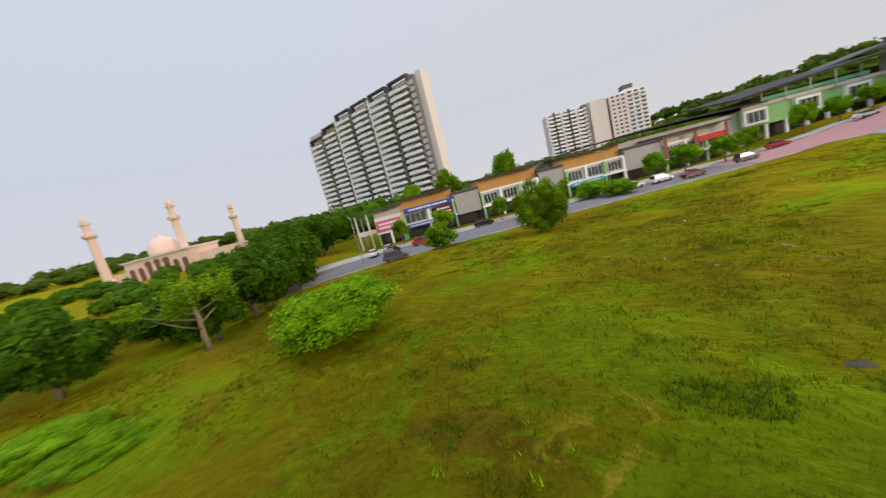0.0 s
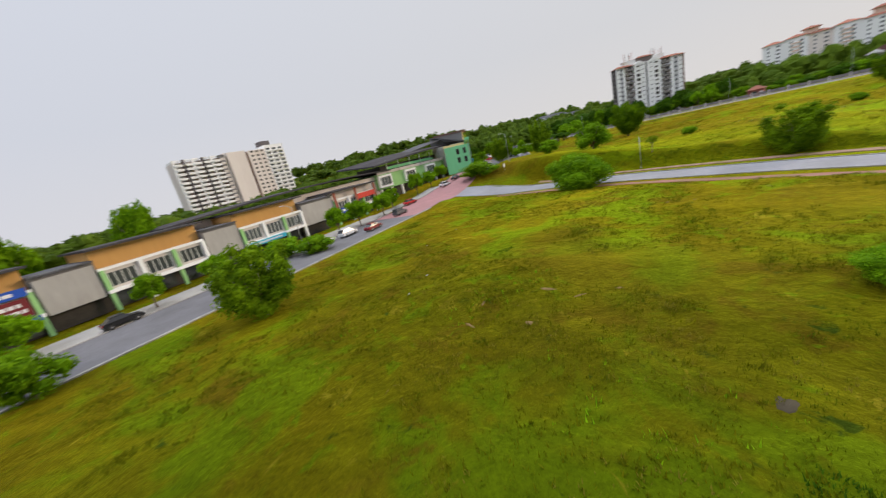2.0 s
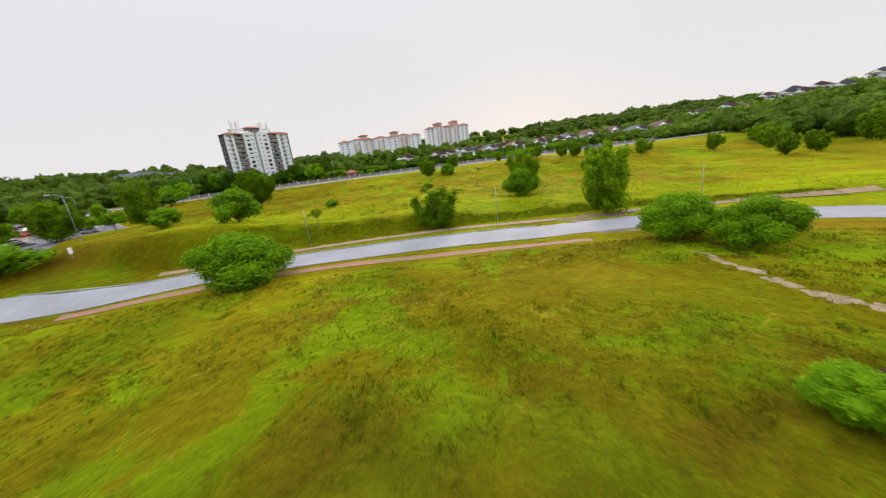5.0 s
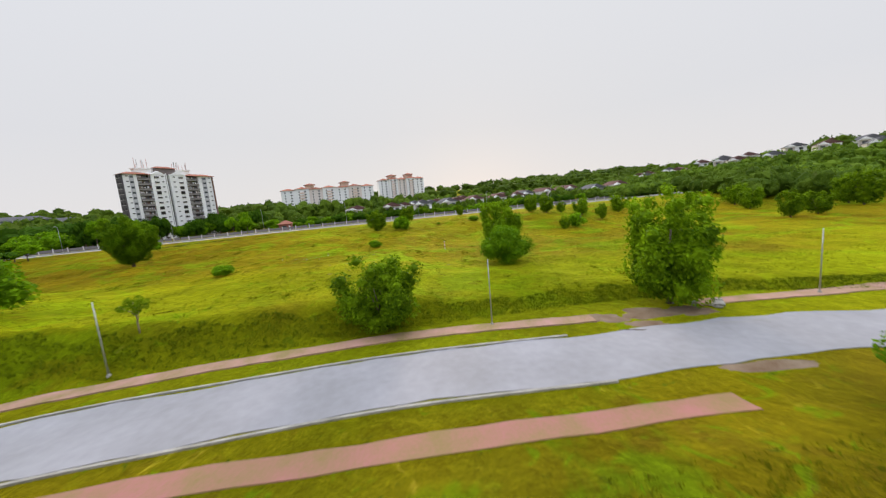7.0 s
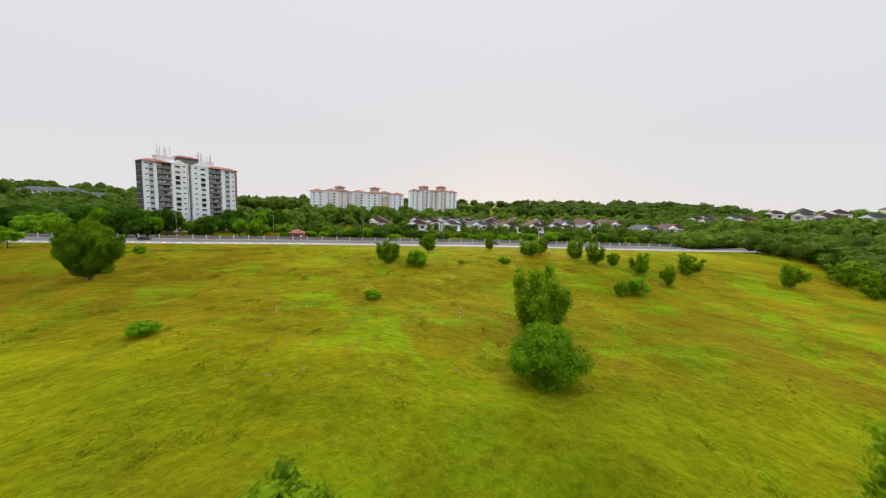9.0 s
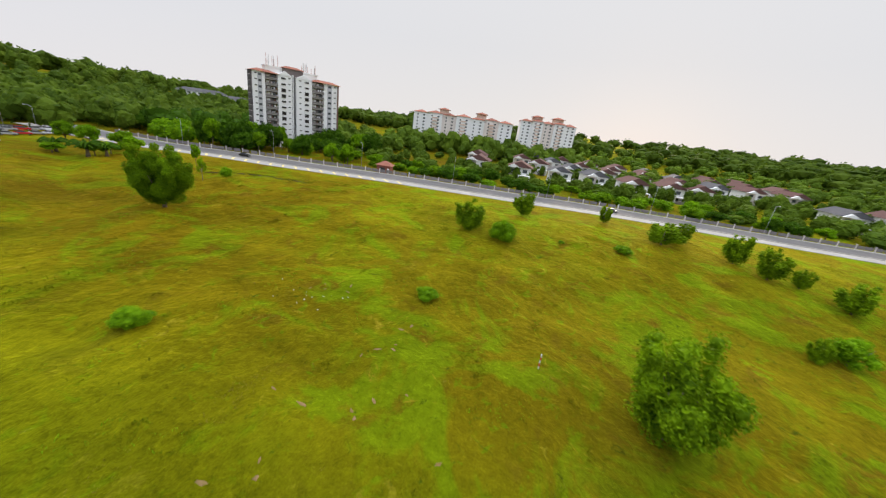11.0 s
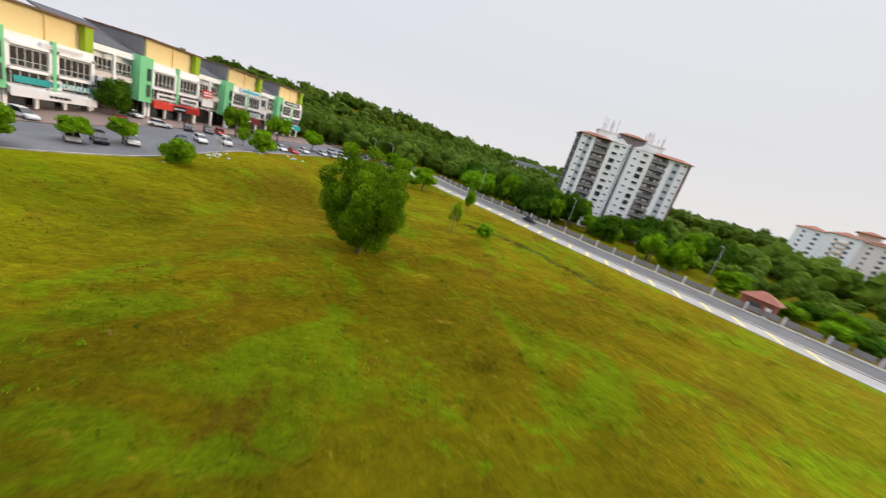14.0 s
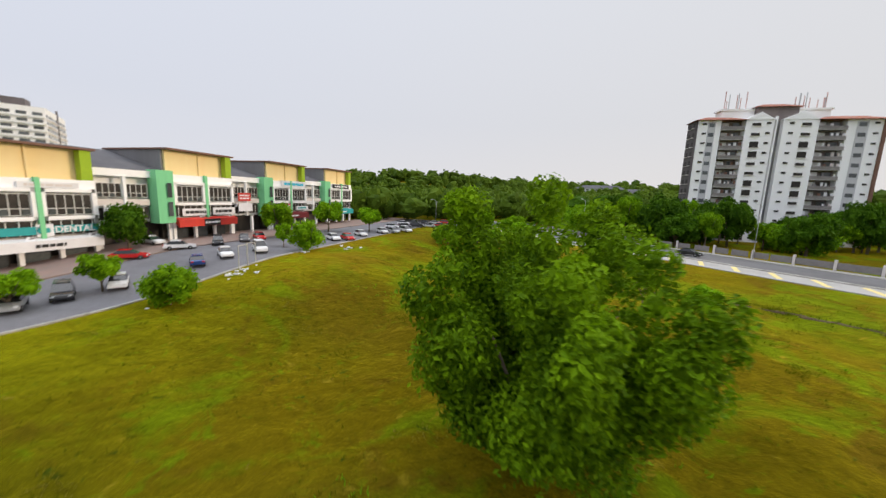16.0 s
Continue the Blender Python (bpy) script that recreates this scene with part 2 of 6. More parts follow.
M_CLAYSPOT = material("pinkish_clay", (0.27, 0.17, 0.09), (0.16, 0.12, 0.03), 1.4, 0.95, bump=0.5, bscale=6)
M_TRACK = material("stony_clay", (0.40, 0.30, 0.20), (0.20, 0.15, 0.06), 1.6, 0.95, bump=0.5, bscale=5)
M_YLINE = material("yellow_paint", (0.80, 0.66, 0.24), (0.70, 0.58, 0.25), 1.0, 0.7)
M_WLINE = material("white_paint", (0.75, 0.74, 0.72), (0.6, 0.6, 0.58), 1.0, 0.7)
M_WHITE = material("white_render", (0.93, 0.93, 0.93), (0.88, 0.88, 0.88), 0.15, 0.85, streak=0.15)
M_CREAM = material("cream_render", (0.80, 0.62, 0.50), (0.70, 0.52, 0.42), 0.12, 0.85, streak=0.2)
M_BLUSH = material("blush_render", (0.84, 0.77, 0.72), (0.76, 0.68, 0.64), 0.12, 0.85, streak=0.15)
# Taupe with the shade of the balcony recesses put into its tone
M_RECESS = material("shaded_taupe_render", (0.24, 0.20, 0.19), (0.18, 0.15, 0.145), 0.25, 0.8, streak=0.15)
M_PANEL = material("warm_grey_panel", (0.40, 0.37, 0.34), (0.33, 0.31, 0.29), 0.2, 0.7, streak=0.2)
M_PALE = material("pale_render", (0.72, 0.66, 0.62), (0.60, 0.55, 0.52), 0.12, 0.85, streak=0.15)
M_LGREY = material("light_grey_render", (0.56, 0.56, 0.58), (0.48, 0.48, 0.50), 0.2, 0.8, streak=0.15)
M_GREYW = material("grey_render", (0.22, 0.215, 0.225), (0.17, 0.165, 0.17), 0.2, 0.8, streak=0.15)
M_DKGREY = material("dark_grey_render", (0.10, 0.09, 0.095), (0.14, 0.12, 0.12), 0.25, 0.8, streak=0.15)
M_BROWN = material("brown_render", (0.16, 0.085, 0.06), (0.22, 0.12, 0.09), 0.25, 0.8, streak=0.15)
M_YELLOW = material("yellow_render", (0.94, 0.75, 0.40), (0.90, 0.68, 0.33), 0.12, 0.85, streak=0.15)
M_ORANGE = material("ochre_render", (0.74, 0.43, 0.15), (0.62, 0.35, 0.12), 0.12, 0.85, streak=0.15)
M_LIME = material("lime_render", (0.36, 0.52, 0.03), (0.28, 0.42, 0.03), 0.2, 0.85)
M_GREEN = material("mint_render", (0.24, 0.66, 0.33), (0.19, 0.55, 0.28), 0.15, 0.85, streak=0.15)
M_PGREEN = material("pale_green_render", (0.34, 0.62, 0.24), (0.28, 0.52, 0.22), 0.15, 0.85, streak=0.15)
M_TEAL = material("teal_sheet", (0.03, 0.36, 0.36), (0.02, 0.28, 0.29), 0.5, 0.6)
M_RED = material("red_sheet", (0.62, 0.05, 0.03), (0.50, 0.04, 0.03), 0.5, 0.6)
M_MAROON = material("maroon_sheet", (0.20, 0.02, 0.03), (0.14, 0.02, 0.02), 0.5, 0.6)
M_BLUE = material("blue_sheet", (0.03, 0.10, 0.50), (0.02, 0.08, 0.40), 0.5, 0.5)
M_CYAN = material("cyan_sheet", (0.05, 0.50, 0.70), (0.05, 0.42, 0.60), 0.5, 0.5)
M_PINKS = material("pink_sheet", (0.72, 0.12, 0.22), (0.6, 0.1, 0.2), 0.5, 0.5)
M_BLACK = material("black_sheet", (0.015, 0.015, 0.017), (0.03, 0.03, 0.03), 0.5, 0.5)
M_SIGNW = material("white_sheet", (0.78, 0.78, 0.80), (0.7, 0.7, 0.72), 0.6, 0.5)
M_BRICK = material("brick_red_render", (0.36, 0.13, 0.09), (0.28, 0.10, 0.07), 0.3, 0.9, streak=0.3)
M_TERRA = material("terracotta_tiles", (0.42, 0.17, 0.11), (0.30, 0.12, 0.09), 0.6, 0.85, bump=0.4, bscale=6, vary=0.15)
M_HOUSEROOF = material("mauve_brown_roof_tiles", (0.15, 0.072, 0.065), (0.11, 0.06, 0.055), 0.6, 0.9, bump=0.4, bscale=6)
M_DKROOF = material("dark_metal_roof", (0.050, 0.046, 0.050), (0.085, 0.08, 0.085), 0.2, 0.9, bump=0.1, spec=0.1)
M_GREYROOF = material("grey_metal_roof", (0.13, 0.13, 0.14), (0.095, 0.095, 0.105), 0.2, 0.85, bump=0.1, spec=0.15)
# Shade under arcades and eaves put into the colour of the recessed floors
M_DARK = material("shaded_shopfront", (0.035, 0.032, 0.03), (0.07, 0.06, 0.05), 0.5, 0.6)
M_GLASS = material("window_glass", (0.05, 0.06, 0.065), (0.10, 0.11, 0.11), 0.6, 0.12, vary=0.4, spec=0.6)
# Solid near-black panels; the unlit rooms behind are put into the colour
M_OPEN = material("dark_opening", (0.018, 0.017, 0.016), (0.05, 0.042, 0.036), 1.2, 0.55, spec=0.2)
M_FRAME = material("window_frame_white", (0.75, 0.75, 0.72), (0.62, 0.62, 0.60), 1.0, 0.6)
M_RAIL = material("balcony_grille", (0.17, 0.155, 0.15), (0.25, 0.23, 0.22), 1.0, 0.6)
M_STEEL = material("galvanised_steel", (0.50, 0.51, 0.52), (0.4, 0.41, 0.42), 1.0, 0.45, metal=0.6)
M_RUST = material("antenna_red_white", (0.45, 0.12, 0.09), (0.6, 0.5, 0.48), 2.0, 0.6)
M_BARK = material("bark", (0.13, 0.095, 0.06), (0.22, 0.18, 0.13), 3.0, 0.95, bump=0.6, bscale=18)
M_STUMP = material("red_brown_rotten_wood", (0.085, 0.034, 0.018), (0.035, 0.016, 0.010), 2.0, 0.95, bump=0.6, bscale=9)
M_PALEBARK = material("pale_bark", (0.32, 0.26, 0.17), (0.22, 0.18, 0.12), 3.0, 0.95, bump=0.5, bscale=18)
M_TYRE = material("tyre_rubber", (0.02, 0.02, 0.02), (0.04, 0.04, 0.04), 3.0, 0.8)
M_RIM = material("alloy_rim", (0.45, 0.45, 0.47), (0.3, 0.3, 0.3), 4.0, 0.35, metal=0.7)
M_CARGLASS = material("car_glass", (0.02, 0.022, 0.025), (0.03, 0.03, 0.035), 1.0, 0.08, spec=0.7)
M_LAMPW = material("headlight", (0.8, 0.8, 0.8), (0.6, 0.6, 0.62), 5.0, 0.2)
M_LAMPR = material("tail_light", (0.5, 0.02, 0.02), (0.35, 0.02, 0.02), 5.0, 0.25)
M_LEAF = leaf_material("leaves_bright", (0.042, 0.130, 0.002), (0.260, 0.470, 0.006), 0.34)
M_LEAFO = leaf_material("leaves_olive", (0.026, 0.078, 0.002), (0.265, 0.430, 0.006), 0.34)
M_LEAFD = leaf_material("leaves_dark", (0.012, 0.046, 0.002), (0.090, 0.200, 0.006))
M_LEAFW = leaf_material("leaves_wood", (0.022, 0.062, 0.006), (0.170, 0.265, 0.020), 0.36, vary=0.25)
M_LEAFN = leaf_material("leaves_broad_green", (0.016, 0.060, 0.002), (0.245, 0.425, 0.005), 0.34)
M_BANK = leaf_material("bank_grass_blades", (0.055, 0.092, 0.002), (0.140, 0.180, 0.003), 0.4)
M_STRAW = leaf_material("straw_blades", (0.13, 0.115, 0.008), (0.30, 0.26, 0.035), 0.4)
M_WEED = leaf_material("weed_blades", (0.075, 0.095, 0.002), (0.175, 0.180, 0.003), 0.5)
M_LITTER = material("white_litter", (0.75, 0.75, 0.75), (0.6, 0.6, 0.6), 3.0, 0.6)
M_WATER = material("muddy_water", (0.080, 0.066, 0.045), (0.055, 0.046, 0.028), 1.8, 0.6, spec=0.06)
PAINTS = {
    "white": material("car_white", (0.75, 0.75, 0.76), (0.70, 0.70, 0.71), 0.5, 0.25, spec=0.5),
    "silver": material("car_silver", (0.48, 0.49, 0.50), (0.42, 0.43, 0.44), 0.5, 0.3, metal=0.3, spec=0.5),
    "red": material("car_red", (0.55, 0.02, 0.02), (0.45, 0.02, 0.02), 0.5, 0.25, spec=0.5),
    "black": material("car_black", (0.015, 0.015, 0.018), (0.02, 0.02, 0.022), 0.5, 0.2, spec=0.5),
    "blue": material("car_blue", (0.02, 0.06, 0.22), (0.02, 0.05, 0.18), 0.5, 0.25, spec=0.5),
    "grey": material("car_grey", (0.12, 0.125, 0.135), (0.10, 0.10, 0.11), 0.5, 0.3, metal=0.3, spec=0.5),
    "maroon": material("car_maroon", (0.20, 0.015, 0.02), (0.16, 0.01, 0.02), 0.5, 0.25, spec=0.5),
}


# ---- building helpers ----
def mesh(name, verts, faces, mat, smooth=False):
    me = bpy.data.meshes.new(name)
    me.from_pydata([tuple(map(float, v)) for v in verts], [], faces)
    me.materials.append(mat)
    if smooth:
        me.polygons.foreach_set("use_smooth", [True] * len(me.polygons))
    me.update()
    return me


BOXES = {}


def box_mesh(sx, sy, sz, mat, bevel=0.0):
    """A block on its base, centred in x and y; shared between alike pieces."""
    key = (round(sx, 3), round(sy, 3), round(sz, 3), mat.name, bevel)
    if key not in BOXES:
        bm = bmesh.new()
        bmesh.ops.create_cube(bm, size=1, matrix=Matrix.Translation((0, 0, sz / 2)) @ Matrix.Diagonal((sx, sy, sz, 1)))
        if bevel:
            bmesh.ops.bevel(bm, geom=bm.edges[:], offset=bevel, segments=1, affect="EDGES")
        me = bpy.data.meshes.new("block")
        bm.to_mesh(me)
        bm.free()
        me.materials.append(mat)
        BOXES[key] = me
    return BOXES[key]


def empty(name, x, y, z, rz=0.0, label="", category="", group="", kind=""):
    ob = new(name)
    ob.matrix_world = pose(x, y, z, 0, 0, rz)
    ob.empty_display_size = 0.3
    return tagged(ob, label, category, group, kind)


def put(name, me, parent, x=0.0, y=0.0, z=0.0, rx=0.0, ry=0.0, rz=0.0, label=""):
    ob = new(name, me)
    ob.parent = parent
    ob.matrix_basis = pose(x, y, z, rx, ry, rz)
    return tagged(ob, label)


def block(name, parent, x, y, z, sx, sy, sz, mat, label="", bevel=0.0, rz=0.0):
    return put(name, box_mesh(sx, sy, sz, mat, bevel), parent, x, y, z, 0, 0, rz, label)


def tube(path, radii, sides=8):
    """Vertices and faces of a round, tapering tube along a path."""
    vs, fs = [], []
    for i, (p, r) in enumerate(zip(path, radii)):
        p = Vector(p)
        a = Vector(path[max(i - 1, 0)])
        c = Vector(path[min(i + 1, len(path) - 1)])
        d = (c - a).normalized()
        s = d.orthogonal().normalized()
        u = d.cross(s)
        for k in range(sides):
            w = 2 * math.pi * k / sides
            vs.append(p + r * (math.cos(w) * s + math.sin(w) * u))
    for i in range(len(path) - 1):
        for k in range(sides):
            j = (k + 1) % sides
            fs.append((i * sides + k, i * sides + j, (i + 1) * sides + j, (i + 1) * sides + k))
    fs.append(tuple(range(sides))[::-1])
    fs.append(tuple(range((len(path) - 1) * sides, len(path) * sides)))
    return vs, fs


def lathe(profile, sides=16):
    vs, fs = [], []
    for r, z in profile:
        for k in range(sides):
            w = 2 * math.pi * k / sides
            vs.append((r * math.cos(w), r * math.sin(w), z))
    for i in range(len(profile) - 1):
        for k in range(sides):
            j = (k + 1) % sides
            fs.append((i * sides + k, i * sides + j, (i + 1) * sides + j, (i + 1) * sides + k))
    fs.append(tuple(range(sides))[::-1])
    fs.append(tuple(range((len(profile) - 1) * sides, len(profile) * sides)))
    return vs, fs


def merge(*lots):
    vs, fs = [], []
    for v, f in lots:
        n = len(vs)
        vs += list(v)
        fs += [tuple(i + n for i in q) for q in f]
    return vs, fs


def slab(x0, x1, y0, y1, z0, z1):
    vs = [(x, y, z) for z in (z0, z1) for y in (y0, y1) for x in (x0, x1)]
    return vs, [(0, 2, 3, 1), (4, 5, 7, 6), (0, 1, 5, 4), (1, 3, 7, 5), (3, 2, 6, 7), (2, 0, 4, 6)]


# ---- the lie of the land ----
def smooth(a, b, x):
    t = min(max((x - a) / (b - a), 0.0), 1.0)
    return t * t * (3 - 2 * t)


LANE = ((-60, 52), (-10, 62), (5, 66.5), (25, 65.5), (40, 63.5), (55, 60.5), (70, 56.5), (88, 48.5), (98, 45), (150, 45), (260, 95), (400, 170))


def lane_x(y):
    """The middle of the grey lane between the two fields, and beyond it the west side of the shop street."""
    if y <= LANE[0][0]:
        return LANE[0][1]
    for (a, p), (b, q) in zip(LANE, LANE[1:]):
        if y <= b:
            return p + (q - p) * (y - a) / (b - a)
    return LANE[-1][1]


def hill(x, y, cx, cy, rx, ry, height):
    d = ((x - cx) / rx) ** 2 + ((y - cy) / ry) ** 2
    return height * math.exp(-d)


def ground(x, y):
    """Height of the ground in metres."""
    u, v, w = x - lane_x(y), -0.83 * x + 0.56 * y, 0.985 * x + 0.17 * y
    west = 6.0 + 0.7 * smooth(80, 150, y) * smooth(-60, 40, x) - 1.5 * smooth(-30, -60, x) * smooth(60, 20, y)
    east = 7.7 + 3.4 * max(smooth(-30, -4, v), smooth(136, 196, w)) - 2.2 * smooth(52, 26, y) * smooth(185, 140, w)
    along = 0.477 * x + 0.879 * y
    east -= 2.0 * smooth(198, 172, along) * smooth(138, 158, along) * smooth(-42, -12, v)
    near = 4.6 + (west - 4.6) * smooth(-9, -17, u)
    far = 4.6 + (east - 4.6) * smooth(10.2, 15.8, u)
    keep = 1 - smooth(85, 115, y)
    z = (near if u < 0 else far) * keep + (west + (east - west) * smooth(-30, 25, u)) * (1 - keep)
    far_off = smooth(250, 330, math.hypot(x - 80, y - 60))
    z += far_off * (hill(x, y, 230, 560, 260, 130, 24) + hill(x, y, 430, 420, 130, 90, 16) + hill(x, y, 330, -295, 150, 125, 20) + hill(x, y, 880, -430, 280, 320, 30) + hill(x, y, 40, 620, 160, 120, 20))
    z += far_off * hill(x, y, 1150, 250, 420, 500, 55) + far_off * hill(x, y, -1100, 250, 500, 600, 40)
    return z


def bumpy(x, y):
    """The same with the unevenness of rough pasture."""
    z = ground(x, y)
    u, v, w = x - lane_x(y), -0.83 * x + 0.56 * y, 0.985 * x + 0.17 * y
    q = 0.8 * (y - 42) - 0.6 * (x + 34)
    v = v if x > 55 else -99.0
    k = smooth(11, 20, abs(u)) * smooth(-2, -10, v) * smooth(204, 194, w) * (1 if x > 60 else smooth(2, -8, q))
    if -62 < x < 226 and -70 < y < 240 and k > 0:
        z += k * (0.55 * noise.noise((x * 0.055, y * 0.055, 3.1)) + 0.30 * noise.noise((x * 0.21, y * 0.21, 7.7)) + 0.10 * noise.noise((x * 0.6, y * 0.6, 1.3)) - 0.9 * max(0.0, noise.noise((x * 0.30, y * 0.30, 4.4)) - 0.36))
    return z


# ---- ground, roads and paths ----
def spread(inner0, inner1, step, outer):
    """Coordinates that are dense inside and thin out towards the horizon."""
    c = list(np.arange(inner0, inner1 + step, step))
    d, g = c[-1], step
    while d < outer:
        g *= 1.25
        d += g
        c.append(d)
    d, g = c[0], step
    while d > -outer:
        g *= 1.25
        d -= g
        c.insert(0, d)
    return c


GX, GY = spread(-70, 240, 1.3, 3800), spread(-75, 220, 1.3, 3800)
gv = [(x, y, bumpy(x, y)) for y in GY for x in GX]
nx = len(GX)
gf = [(j * nx + i, j * nx + i + 1, (j + 1) * nx + i + 1, (j + 1) * nx + i) for j in range(len(GY) - 1) for i in range(nx - 1)]
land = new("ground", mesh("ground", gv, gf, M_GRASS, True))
tagged(land, "uneven rough pasture in olive, ochre and fresh green", "ground", kind="structure")


def resample(pts, step):
    pts = [Vector((*p[:2], 0)) for p in pts]
    dense = []
    n = len(pts)
    for i in range(n - 1):
        p0, p1, p2, p3 = pts[max(i - 1, 0)], pts[i], pts[i + 1], pts[min(i + 2, n - 1)]
        k = max(2, int((p2 - p1).length / step))
        for j in range(k):
            t = j / k
            dense.append(0.5 * (2 * p1 + (p2 - p0) * t + (2 * p0 - 5 * p1 + 4 * p2 - p3) * t * t + (3 * p1 - p0 - 3 * p2 + p3) * t ** 3))
    dense.append(pts[-1])
    return dense


def strip(name, pts, half, mat, lift, thick=0.35, label="", category="", kind="structure", parent=None, step=2.0, ragged=0.0, cross=4, offset=0.0, height=None):
    """A paved band with thickness that follows the ground along a line."""
    c = resample(pts, step)
    vs, fs, m = [], [], cross + 1
    for i, p in enumerate(c):
        d = (c[min(i + 1, len(c) - 1)] - c[max(i - 1, 0)]).normalized()
        s = Vector((d.y, -d.x, 0))
        for k in range(m):
            a = -1 + 2 * k / cross
            wob = ragged * noise.noise((p.x * 0.35, p.y * 0.35, k * 0.7)) if k in (0, cross) else 0
            q = p + s * (offset + a * half + wob)
            vs.append((q.x, q.y, (height or ground)(q.x, q.y) + lift))
    n = len(vs)
    vs += [(x, y, z - thick) for x, y, z in vs]
    for i in range(len(c) - 1):
        for k in range(cross):
            a = i * m + k
            fs.append((a, a + 1, a + m + 1, a + m))
        for k in (0, cross):
            a = i * m + k
            fs.append((a, a + m, a + m + n, a + n))
    ob = new(name, mesh(name, vs, fs, mat, False))
    if parent:
        ob.parent = parent
    return tagged(ob, label, category, kind=kind)


LANE_LINE = [(36, -60), (50, -34), (60, -14), (64.0, 0), (64.6, 12), (63.8, 25), (63.2, 40), (61.2, 53), (58.5, 66), (53, 80), (47, 90), (42, 97), (38, 102)]
strip("lane", LANE_LINE, 3.8, M_ROADGREY, 0.05, label="pale grey worn asphalt lane between grass verges", category="road", ragged=0.5)
strip("kerb", LANE_LINE[5:-1], 0.12, M_KERB, 0.14, label="weathered grey concrete kerb along the lane", category="kerb", offset=4.15, cross=2)
strip("kerb", LANE_LINE[5:-1], 0.12, M_KERB, 0.14, label="weathered grey concrete kerb along the lane", category="kerb", offset=-4.15, cross=2)
strip("footpath", [(56.3, 19), (56.0, 25), (55.6, 33), (54.8, 44), (54.0, 54), (51.5, 66), (46.5, 78), (41, 88)], 0.95, M_REDPATH, 0.06, label="red paved footpath beside the lane, worn and grassy at its end", category="footpath", ragged=0.25)
strip("footpath", [(71.5, 21), (71.8, 34), (70.8, 46), (68.0, 60), (64.6, 72), (60.8, 81), (56.4, 89)], 0.95, M_PALEPATH, 0.13, label="worn pinkish footpath at the foot of a grass bank", category="footpath", ragged=0.35, height=bumpy, step=1.0)
strip("footpath", [(70.5, -30), (72.6, -12), (73.2, 0), (73.2, 9)], 0.95, M_PALEPATH, 0.10, label="worn pinkish footpath at the foot of a grass bank", category="footpath", ragged=0.35, height=bumpy, step=1.0)


def patch(name, x, y, rx, ry, rz, mat, lift, seed, label, category, sides=44):
    """A thin bare patch with an uneven outline that follows the ground."""
    c, q = math.cos(radians(rz)), math.sin(radians(rz))
    top = [(x, y)]
    for ring in (0.5, 1.0):
        for k in range(sides):
            w = 2 * math.pi * k / sides
            r = ring * (1 + 0.55 * noise.noise((math.cos(w) * 1.3 + seed, math.sin(w) * 1.3, seed * 0.7)) + 0.22 * noise.noise((math.cos(w) * 4 + seed, math.sin(w) * 4, seed)))
            a, b = rx * r * math.cos(w), ry * r * math.sin(w)
            top.append((x + a * c - b * q, y + a * q + b * c))
    vs = [(px, py, bumpy(px, py) + (lift if k <= sides else -0.05)) for k, (px, py) in enumerate(top)]
    fs = [(0, 1 + k, 1 + (k + 1) % sides) for k in range(sides)]
    fs += [(1 + k, 1 + sides + k, 1 + sides + (k + 1) % sides, 1 + (k + 1) % sides) for k in range(sides)]
    return tagged(new(name, mesh(name, vs, fs, mat, True)), label, category, kind="structure")


for i, (x, y, rx, ry, rz) in enumerate(((71.4, 20.0, 2.6, 1.7, 80), (71.9, 15.2, 3.9, 2.1, 92), (71.2, 10.4, 2.9, 1.8, 84), (69.0, 17.0, 2.6, 0.9, 75))):
    patch("dirt_patch", x, y, rx, ry, rz, M_DIRT, 0.060 + 0.006 * i, 3.1 + i * 5.3, "bare brown mud where the footpath has broken away", "bare earth")
patch("dirt_patch", 59.9, 13.6, 4.2, 0.8, 88, M_DIRT, 0.075, 41.0, "bare mud washed over the rim of the lane", "bare earth")
patch("dirt_patch", 67.8, 18.9, 1.6, 0.16, 74, M_DARKSOIL, 0.085, 47.0, "dark wet mud streak on the asphalt", "bare earth")
rgp = random.Random(12)
for i in range(12):
    a = i / 11
    patch("dirt_track", 43.4 - 14.0 * a + rgp.uniform(-0.3, 0.3), 12.5 - 1.2 * a - 3.0 * a ** 3 + rgp.uniform(-0.2, 0.2), 0.8 + 0.5 * rgp.random(), 0.25 + 0.70 * a, 12 + 20 * a, M_TRACK, 0.05, 60 + i * 3.7, "pale stony dirt showing through the grass", "bare earth", 24)
for i in range(34):
    cx, cy, sx, sy = ((97, 53, 4.5, 3.0), (116, 52, 3.5, 2.5), (104, 45, 5, 4), (8, 31, 2.6, 3.0), (40, 36, 5, 5), (122, 66, 3, 2))[i % 6]
    patch("clay_spot", rgp.gauss(cx, sx), rgp.gauss(cy, sy), 0.25 + 0.45 * rgp.random(), 0.10 + 0.16 * rgp.random(), rgp.uniform(0, 180), M_CLAYSPOT, 0.03, 110 + i * 2.9, "small bare pinkish clay spot in the grass", "bare earth", 18)
patch("puddle", 8.1, 18.0, 0.95, 0.42, 10, M_WATER, 0.03, 7.7, "shallow muddy puddle in the grass", "puddle")
